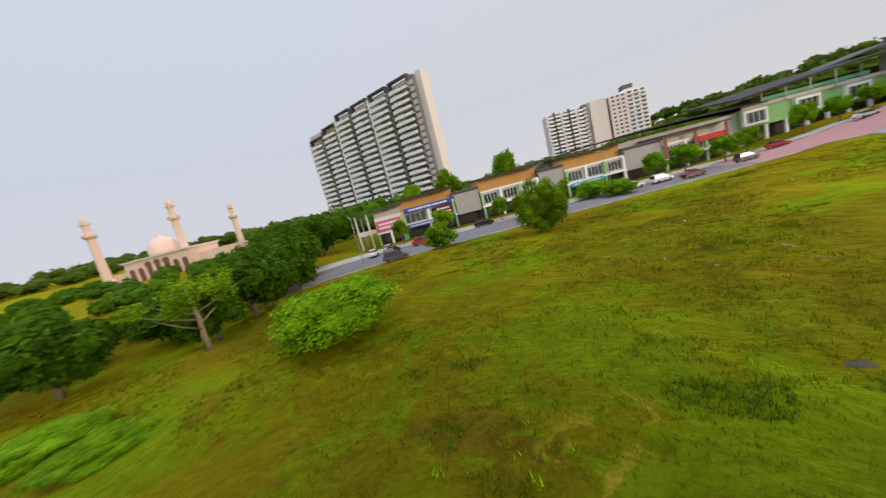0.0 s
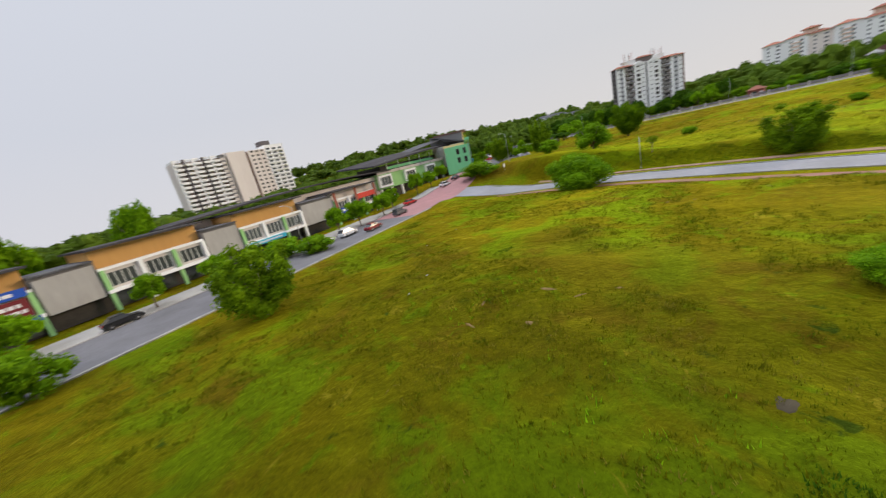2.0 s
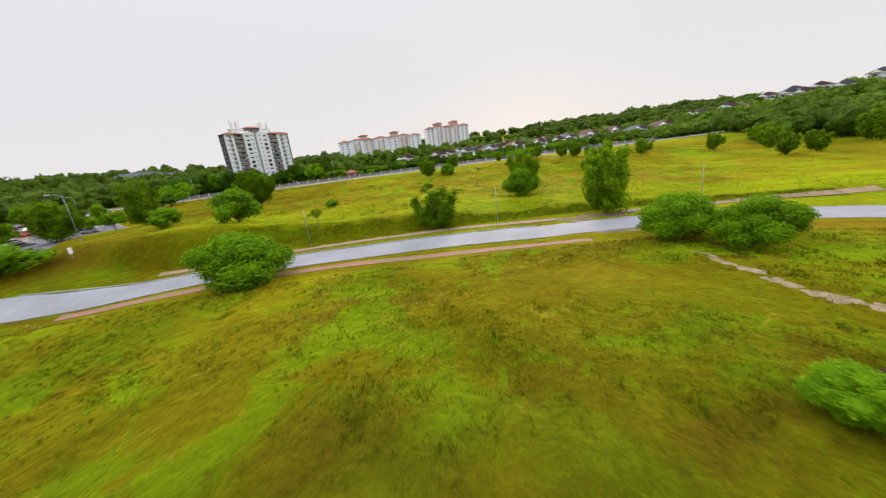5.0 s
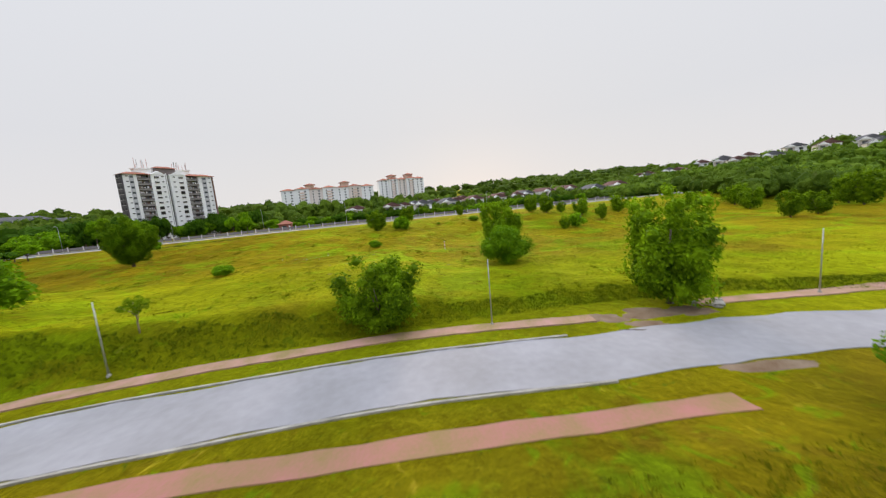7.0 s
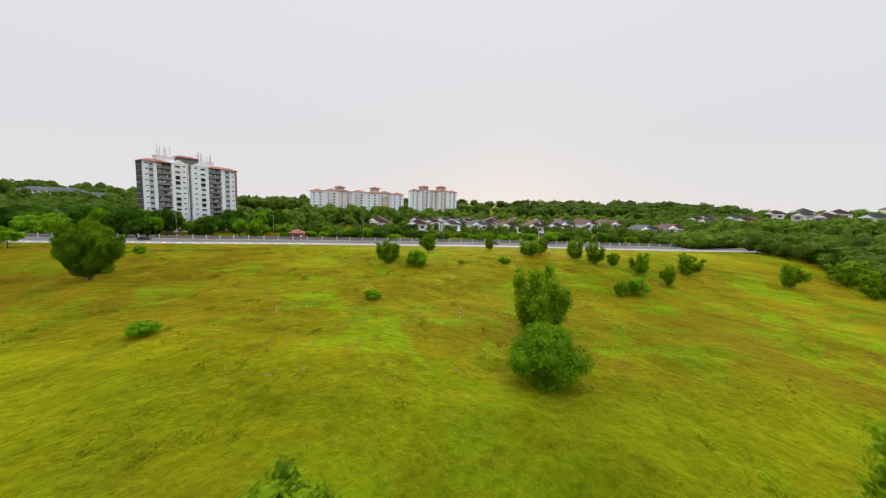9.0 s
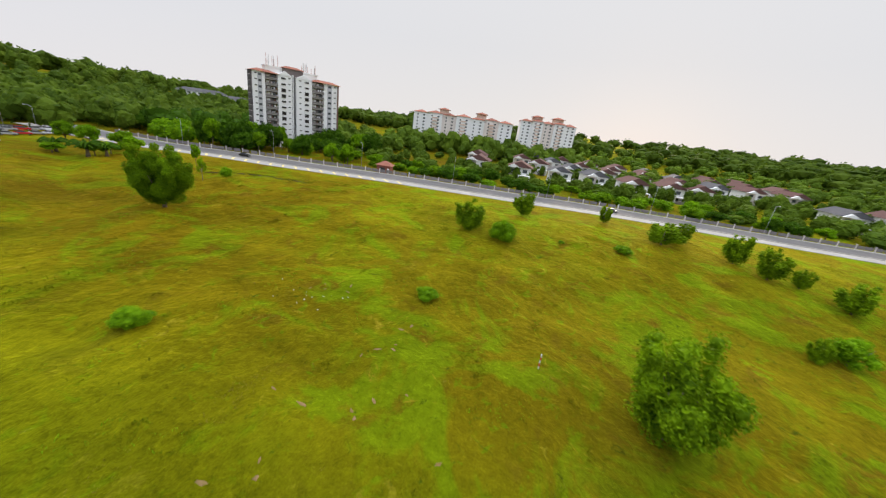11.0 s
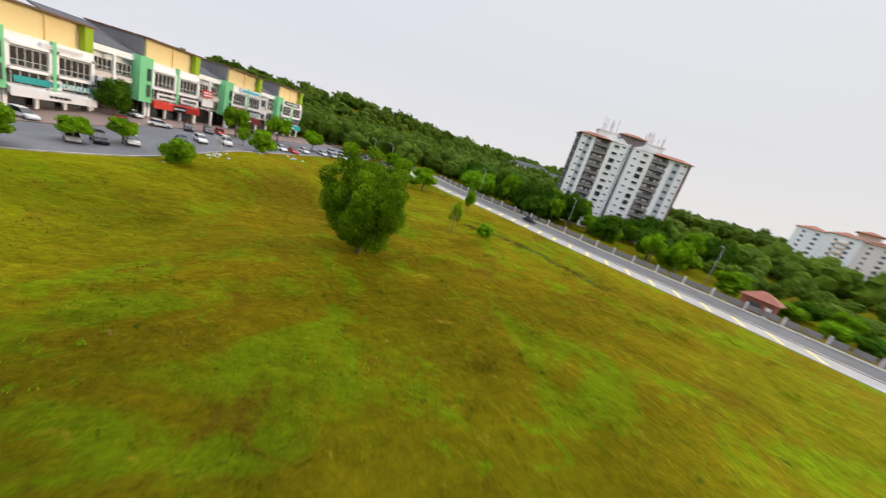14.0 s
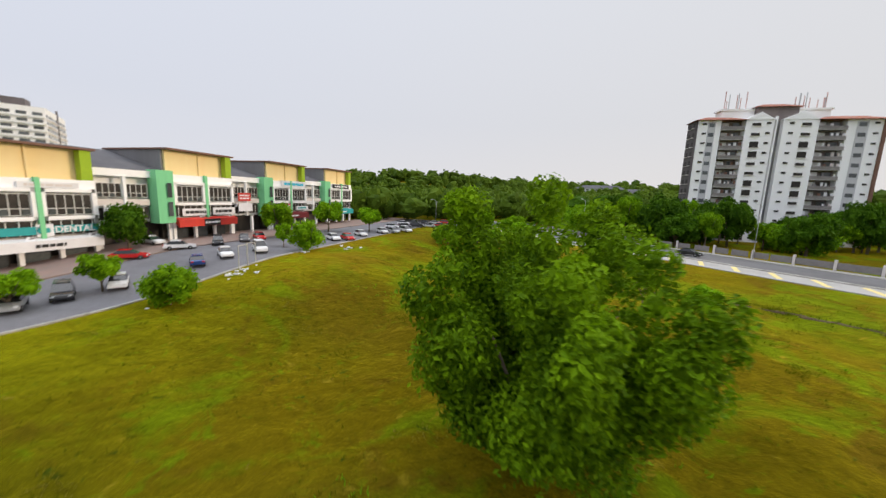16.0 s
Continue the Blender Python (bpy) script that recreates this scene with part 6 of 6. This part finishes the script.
def beyond_road(x, y):
    """True past the fence, clear of the tower and the gate house."""
    if min(math.hypot(x - p.x, y - p.y) for p in line) < 25.5 or x < 170:
        return False
    dx, dy = x - 223.7, y - 197.4
    lx, ly = dx * 0.9078 - dy * 0.4195, dx * 0.4195 + dy * 0.9078
    return not (-4 < lx < 52 and -4.5 < ly < 22) and math.hypot(x - 217, y - 114) > 9


n_trees = 0
while n_trees < 84:
    base = line[int(rgw.random() * (len(line) - 1))]
    if not -70 < base.y < 225:
        continue
    x, y = base.x + 25 + rgw.random() ** 1.6 * 26, base.y + rgw.uniform(-4, 8)
    if beyond_road(x, y):
        n_trees += 1
        low = 0.62 if y < 128 else 1.0
        tree(("grove", "street", "farbush")[n_trees % 3], x, y, (7 + 5 * rgw.random()) * (0.5 + low / 2), (6 + 4.5 * rgw.random()) * low, L_WOOD, group="trees beyond the main road")
n_trees = 0
while n_trees < 40:
    lx, ly = rgw.uniform(-34, 62), rgw.uniform(-26, -6)
    x, y = 223.7 + lx * 0.9078 + ly * 0.4195, 197.4 - lx * 0.4195 + ly * 0.9078
    if beyond_road(x, y):
        n_trees += 1
        low = 0.7 if 10 < lx < 30 else 1.0
        tree(("grove", "grove", "street")[n_trees % 3], x, y, (7 + 4 * rgw.random()) * low, (9 + 5 * rgw.random()) * low, L_WOOD, group="trees beyond the main road")
for x, y, w, h_ in ((147.5, 178, 7, 4.4), (152.6, 180, 6.8, 4), (141, 186, 7, 3.5), (157, 177, 7, 6.2), (154, 194, 8.5, 8), (159, 184, 7.4, 7.2), (152, 204, 8, 8), (162, 153, 2.8, 7)):
    tree("street", x, y, w, h_, "leafy green shrub at the far end of the field")
fan_v, fan_f = [], []
for k in range(22):
    a, r_, n0 = k * 2.4, 1.0, len(fan_v)
    for j in range(6):
        t = j / 5
        rr, zz = 2.8 * t, 1.8 + 1.5 * math.sin(t * 2.6) * (0.5 + 0.5 * (k % 3) / 2)
        c_, s_ = math.cos(a), math.sin(a)
        wdt = 0.45 * (1 - t * 0.75)
        fan_v += [(rr * c_ - s_ * wdt, rr * s_ + c_ * wdt, zz - 0.25), (rr * c_, rr * s_, zz), (rr * c_ + s_ * wdt, rr * s_ - c_ * wdt, zz - 0.25)]
    for j in range(5):
        b_ = n0 + j * 3
        fan_f += [(b_, b_ + 1, b_ + 4, b_ + 3), (b_ + 1, b_ + 2, b_ + 5, b_ + 4)]
palm_crown = mesh("palm_fronds", fan_v, fan_f, M_LEAFD)
palm_stem = mesh("palm_trunk", *tube([(0, 0, -0.1), (0, 0, 1.0), (0, 0, 2.0)], [0.4, 0.3, 0.25], 8), M_BARK, True)
for x, y, k in ((145.4, 177, 1.6), (149.6, 176, 1.3), (143, 188.7, 1.3)):
    e = new("palm")
    e.matrix_world = Matrix.Translation((x, y, ground(x, y))) @ Matrix.Diagonal((k, k, k, 1))
    tagged(e, "short dark green palm with arching fronds", "palm tree", "palms")
    put("trunk", palm_stem, e)
    put("fronds", palm_crown, e)


def wood(name, spots, label, mat, seed, leaves=110, leaf=1.1, fine=2):
    """Many far trees as one mass: each a lumpy clump with loose leaf sprays and a stem."""
    rgn = np.random.default_rng(seed)
    ico = bmesh.new()
    bmesh.ops.create_icosphere(ico, subdivisions=fine, radius=1.0)
    iv = np.array([v.co[:] for v in ico.verts])
    ico.verts.index_update()
    itf = np.array([[v.index for v in f.verts] for f in ico.faces])
    ico.free()
    V, F, n = [], [], 0
    for x, y, w, h_ in spots:
        z = ground(x, y)
        for b in range(3):
            ang, rr = rgn.random() * 6.28, w * 0.22 * (b > 0)
            cx, cy, cz = x + rr * math.cos(ang), y + rr * math.sin(ang), z + h_ * (0.62 - 0.14 * b + 0.1 * rgn.random())
            rx, rz_ = w * (0.34 + 0.1 * rgn.random()), h_ * (0.30 + 0.06 * rgn.random())
            lump = 1 + 0.28 * np.sin(iv @ rgn.normal(size=3) * 4 + rgn.random() * 6) * np.cos(iv @ rgn.normal(size=3) * 5)
            V.append(iv * lump[:, None] * np.array([rx, rx, rz_]) * 0.92 + np.array([cx, cy, cz]))
            F.append(itf + n)
            n += len(iv)
            k = leaves // 3
            d = rgn.normal(size=(k, 3))
            d /= np.linalg.norm(d, axis=1)[:, None]
            c = np.array([cx, cy, cz]) + d * np.array([rx, rx, rz_]) * (0.9 + 0.25 * rgn.random(k))[:, None]
            nr = d + 0.8 * rgn.normal(size=(k, 3))
            nr /= np.linalg.norm(nr, axis=1)[:, None]
            a = np.cross(nr, rgn.normal(size=(k, 3)))
            a /= np.linalg.norm(a, axis=1)[:, None]
            bb = np.cross(nr, a)
            s = leaf * (0.5 + 0.7 * rgn.random(k))[:, None]
            quad = np.stack([c - a * s, c - bb * s * 0.6, c + a * s, c + bb * s * 0.6], 1).reshape(-1, 3)
            V.append(quad)
            i4 = np.arange(k)[:, None] * 4 + n
            F += [i4 + [0, 1, 2], i4 + [0, 2, 3]]
            n += 4 * k
        V.append(np.array([[x - 0.25, y, z - 0.3], [x + 0.25, y, z - 0.3], [x, y + 0.3, z - 0.3], [x, y, z + h_ * 0.6]]))
        F.append(np.array([[0, 1, 3], [1, 2, 3], [2, 0, 3]]) + n)
        n += 4
    V, F = np.concatenate(V), np.concatenate(F)
    me = bpy.data.meshes.new(name)
    me.from_pydata(V.tolist(), [], F.tolist())
    me.materials.append(mat)
    ob = new(name, me)
    return tagged(ob, label, "woodland", kind="stuff")


def scatter(n, fx, seed):
    rgn = random.Random(seed)
    out = []
    while len(out) < n:
        p = fx(rgn)
        if p:
            out.append(p)
    return out


def band(x0, y0, x1, y1, wide, w=(8, 13), h_=(9, 15)):
    """Random spots in a band along a line."""
    L = math.hypot(x1 - x0, y1 - y0)

    def f(rgn):
        t, s = rgn.random(), rgn.uniform(-0.5, 0.5) * wide
        return (x0 + (x1 - x0) * t - (y1 - y0) / L * s, y0 + (y1 - y0) * t + (x1 - x0) / L * s, rgn.uniform(*w), rgn.uniform(*h_))
    return f


wood("hill_wood", scatter(560, band(110, 330, 380, 300, 160), 1) + scatter(260, band(60, 430, 430, 420, 200), 2), "dense green wood on the hill behind the shops", M_LEAFW, 3, 80, 1.2)
wood("north_wood", scatter(150, band(20, 330, 190, 400, 130), 40) + scatter(130, band(-160, 250, -10, 330, 90, (9, 14), (9, 14)), 41), "green wood on the slope behind the shops", M_LEAFW, 42, 90, 1.1)
wood("street_end_wood", scatter(120, band(200, 246, 300, 245, 46, (8, 13), (8, 14)), 4), "thick dark green trees at the end of the street", M_LEAFD, 5, 330, 0.6)
wood("shop_wood", scatter(150, band(-70, 190, 80, 260, 60, (8, 13), (9, 14)), 6), "green trees behind the western shops", M_LEAFW, 7, 100, 1.0)
wood("west_wood", scatter(260, band(-130, 60, -420, 30, 240, (7, 12), (4, 6.5)), 8) + scatter(60, band(-100, 100, -200, 140, 60, (9, 14), (10, 15)), 9), "dark green wood west of the field", M_LEAFD, 9, 100, 1.1, 1)
wood("east_wood", scatter(44, band(252, 150, 280, -70, 26, (5, 8), (3.5, 6.5)), 44) + scatter(150, band(296, 150, 335, -160, 90, (4, 8), (5, 8.5)), 10) + scatter(140, band(390, 120, 420, -250, 160, (7, 12), (7, 12)), 12), "green garden trees among the houses", M_LEAFW, 11, 200, 0.65)
wood("ridge_wood", scatter(200, band(470, -120, 620, -420, 260, (9, 15), (6, 10)), 13) + scatter(110, band(235, -215, 330, -130, 20, (7, 10), (8, 12)), 70) + scatter(90, band(180, -150, 262, -215, 60, (8, 12), (7, 11)), 73) + scatter(110, band(262, -240, 385, -140, 70, (5, 8), (5, 9)), 72) + scatter(120, band(330, -330, 470, -240, 120, (8, 12), (5, 8)), 71) + scatter(140, band(480, 260, 640, -100, 160, (9, 14), (8, 13)), 14), "hazy green wood on the far ridge", M_LEAFW, 15, 60, 1.3, 1)
wood("far_wood", scatter(220, band(640, -180, 860, -620, 260, (16, 26), (12, 17)), 80) + scatter(150, band(-250, 420, 150, 560, 200, (14, 22), (10, 15)), 81) + scatter(300, band(650, 500, 800, -500, 260, (20, 34), (14, 22)), 30) + scatter(160, band(150, 620, 620, 520, 160, (16, 26), (12, 18)), 31) + scatter(160, band(-500, 500, -800, -100, 240, (20, 34), (12, 20)), 32), "hazy wooded horizon", M_LEAFW, 33, 40, 2.9, 1)
wood("south_wood", scatter(90, band(262, -80, 300, -150, 34, (7, 11), (6, 9)), 16), "olive-green trees along the main road", M_LEAFW, 17, 300, 0.6)
wood("apartment_wood", scatter(70, band(368, 190, 412, 40, 36, (9, 14), (13, 19)), 60) + scatter(60, band(275, 212, 360, 180, 60, (9, 13), (8, 13)), 61), "dense green trees before the far apartment blocks", M_LEAFW, 62, 200, 0.75)
wood("south_edge_wood", scatter(60, band(165, -112, 235, -125, 40, (8, 12), (8, 12)), 50), "olive-green trees south of the field", M_LEAFW, 51, 420, 0.5)
wood("south_hill_wood", scatter(160, band(330, -330, 120, -420, 200, (9, 15), (9, 14)), 18), "green wood on the southern slope", M_LEAFW, 19, 60, 1.3, 1)


# ---- small things in the grass ----
def tufts(name, n, box_, seed, size, mat, label, keep=None, spots=None, spread_=1.0):
    """Grass tufts: sprays of bent blades standing on the ground, one joined mass."""
    rgn = np.random.default_rng(seed)
    V, F, c = [], [], 0
    while c < n:
        x, y = rgn.uniform(box_[0], box_[1]), rgn.uniform(box_[2], box_[3])
        if spots:
            sx, sy = spots[int(rgn.random() * len(spots))]
            x, y = sx + rgn.normal() * spread_, sy + rgn.normal() * spread_ * 0.55
        if keep and not keep(x, y):
            continue
        c += 1
        z = bumpy(x, y)
        s = size * (0.5 + rgn.random())
        for b in range(4):
            a = rgn.random() * 6.28
            lean = s * (0.3 + 0.5 * rgn.random())
            ox, oy = x + rgn.normal() * s * 0.5, y + rgn.normal() * s * 0.5
            dx, dy = math.cos(a), math.sin(a)
            i = len(V)
            V += [(ox - dy * s * 0.16, oy + dx * s * 0.16, z - 0.05), (ox + dy * s * 0.16, oy - dx * s * 0.16, z - 0.05), (ox + dx * lean, oy + dy * lean, z + s * (0.6 + 0.4 * rgn.random()))]
            F.append((i, i + 1, i + 2))
    ob = new(name, mesh(name, V, F, mat))
    return tagged(ob, label, "grass", kind="stuff")


def open_field(x, y):
    u, v, w = x - lane_x(y), -0.83 * x + 0.56 * y, 0.985 * x + 0.17 * y
    q = 0.8 * (y - 42) - 0.6 * (x + 34)
    patch = noise.noise((x * 0.09, y * 0.09, 5.0)) + 0.5 * noise.noise((x * 0.3, y * 0.3, 2.0))
    return abs(u) > 14 and (v < -6 or x < 55) and w < 197 and (x > 60 or q < 0) and patch > -0.15


# Brighter tufts kept off the dimmed south-west stretch; darker blades added there
tufts("grass", 26000, (-45, 55, -35, 95), 3, 0.20, M_WEED, "rough dry and green grass tufts on the field", lambda x, y: open_field(x, y) and math.hypot(x - 15, y - 2) > 17 + 7 * noise.noise((x * 0.1, y * 0.1, 8.0)))
tufts("weeds", 5000, (-4, 36, -16, 22), 92, 0.13, M_BANK, "short dark blades added on the dimmed stretch", lambda x, y: math.hypot(x - 15, y - 2) < 18)
tufts("grass", 30000, (70, 215, -40, 185), 4, 0.16, M_WEED, "rough dry and green grass tufts on the field", open_field)
tufts("weeds", 3200, (-45, 215, -35, 160), 5, 0.22, M_LEAF, "low bright green weed clumps", lambda x, y: open_field(x, y) and noise.noise((x * 0.13, y * 0.13, 9.0)) > 0.28)
WEST_BOX, EAST_BOX = (-30, 52, 2, 80), (78, 190, 5, 150)


def clump_spots(n, box_, seed):
    return [p[:2] for p in scatter(n, lambda r: (lambda x, y: (x, y) if open_field(x, y) else None)(r.uniform(box_[0], box_[1]), r.uniform(box_[2], box_[3])), seed)]


for k, box_ in enumerate((WEST_BOX, EAST_BOX)):
    tufts("weeds", 3200, box_, 60 + k, 0.15, M_BANK, "dark green tussocks in the rough grass", open_field, clump_spots(95, box_, 200 + k), 0.75)
    tufts("weeds", 3600, box_, 64 + k, 0.17, M_WEED, "bright green tussocks in the rough grass", open_field, clump_spots(80, box_, 210 + k), 0.9)
    tufts("straw", 3000, box_, 68 + k, 0.15, M_STRAW, "bleached straw-coloured grass tufts", open_field, clump_spots(60, box_, 220 + k), 1.3)
# Long bank grass; the slope's shade is partly put into its darker green
tufts("bank_grass", 12000, (66, 86, -25, 92), 72, 0.19, M_BANK, "long bank grass, its dark green partly slope shade", lambda x, y: 10.4 < x - lane_x(y) < 14.2 + 1.4 * noise.noise((x * 0.3, y * 0.3, 6.0)))

rgl = random.Random(4)
for cx, cy, n_, sp_ in ((107, 155.6, 16, 1.4), (109.5, 154.6, 3, 0.6), (102.6, 144.1, 1, 0.1), (113.4, 166.6, 5, 1.0), (120, 172.5, 6, 1.6), (119, 69.5, 9, 2.6), (121, 64.5, 4, 1.2), (38, 88, 3, 1.5), (41, 84, 2, 1.0), (4, 40, 2, 3.0), (13, 58, 2, 3.0)):
    for i in range(n_):
        x, y = cx + rgl.gauss(0, sp_), cy + rgl.gauss(0, sp_)
        w = (0.2 + rgl.random() * 0.4) if cy > 140 else (0.09 + rgl.random() * 0.12)
        v, f = slab(-w / 2, w / 2, -w / 3, w / 3, 0, w * 0.3)
        v = [(p + rgl.uniform(-.06, .06), q + rgl.uniform(-.06, .06), r + rgl.uniform(-.03, .05)) for p, q, r in v]
        ob = new("litter", mesh("litter", v, f, M_LITTER))
        ob.matrix_world = pose(x, y, bumpy(x, y) + 0.02, rgl.uniform(-15, 15), 0, rgl.uniform(0, 360))
        tagged(ob, "crumpled white plastic litter in the grass", "litter", "litter")
for i in range(9):
    x, y, w = 72.6 + rgl.uniform(-1.4, 1.2), 8.6 + rgl.uniform(-2.2, 2.6), 0.22 + 0.32 * rgl.random()
    v, f = slab(-w, w, -w * 0.6, w * 0.6, -0.05, w * 0.5)
    ob = new("rubble", mesh("rubble", [(p + rgl.uniform(-.12, .12), q + rgl.uniform(-.12, .12), r + rgl.uniform(-.06, .06)) for p, q, r in v], f, M_KERB))
    ob.matrix_world = pose(x, y, ground(x, y) + 0.08, rgl.uniform(-14, 14), rgl.uniform(-14, 14), rgl.uniform(0, 360))
    tagged(ob, "broken grey concrete lump in the mud", "rubble", "rubble")
st = empty("tree_stump", 23.2, 15.8, bumpy(23.2, 15.8) - 0.12, 30, "uprooted brown tree stump with broken roots", "stump")
put("log", mesh("stump_log", *tube([(-1.0, 0, 0.35), (-0.5, 0.1, 0.75), (0.3, 0, 0.8), (1.0, -0.1, 0.4)], [0.75, 0.8, 0.6, 0.3], 11), M_STUMP, True), st)
for i in range(16):
    a, e_ = i * 2.4, 0.7 + 0.5 * math.sin(i * 1.9)
    put("root", mesh("root", *tube([(-0.4, 0, 0.6), (-0.4 + 0.9 * math.cos(a), 0.8 * math.sin(a), 0.7 + 0.3 * e_), (-0.4 + 1.5 * math.cos(a) * e_, 1.4 * math.sin(a) * e_, 0.5 + 0.7 * math.sin(i * 1.3))], [0.22, 0.13, 0.03], 6), M_STUMP), st)
st.scale = (0.6, 0.62, 0.75)
DITCH = resample([(157.5, 141), (162.3, 137.2), (166.6, 131.6), (168.4, 125.0), (169.6, 118.5), (170.2, 113.0)], 1.6)
for i, p in enumerate(DITCH[:-1]):
    d = DITCH[i + 1] - p
    patch("ditch", p.x + 0.3 * math.sin(i * 2.1), p.y, 1.5, 0.34 + 0.16 * math.sin(i * 1.7), math.degrees(math.atan2(d.y, d.x)), M_DARKSOIL, 0.045 + 0.004 * (i % 3), 300 + i * 3.3, "dark eroded drain cut through the grass", "ditch", 22)
tufts("weeds", 700, (155, 172, 112, 142), 91, 0.22, M_BANK, "dark green weeds along the drain", None, [(p.x, p.y) for p in DITCH], 0.8)
for x0, x1, y0, y1, n_ in ((3.0, 6.4, 14.5, 16.4, 220), (-7.2, -5.6, 16.2, 17.6, 70), (-5.4, -3.6, 10.8, 12.2, 70), (13, 15, 43.4, 44.6, 60), (35, 37, 59.4, 60.6, 60)):
    tufts("weeds", n_, (x0, x1, y0, y1), int(x1 * 7 + 90), 0.17, M_LEAFD, "low dark green weeds in a hollow")
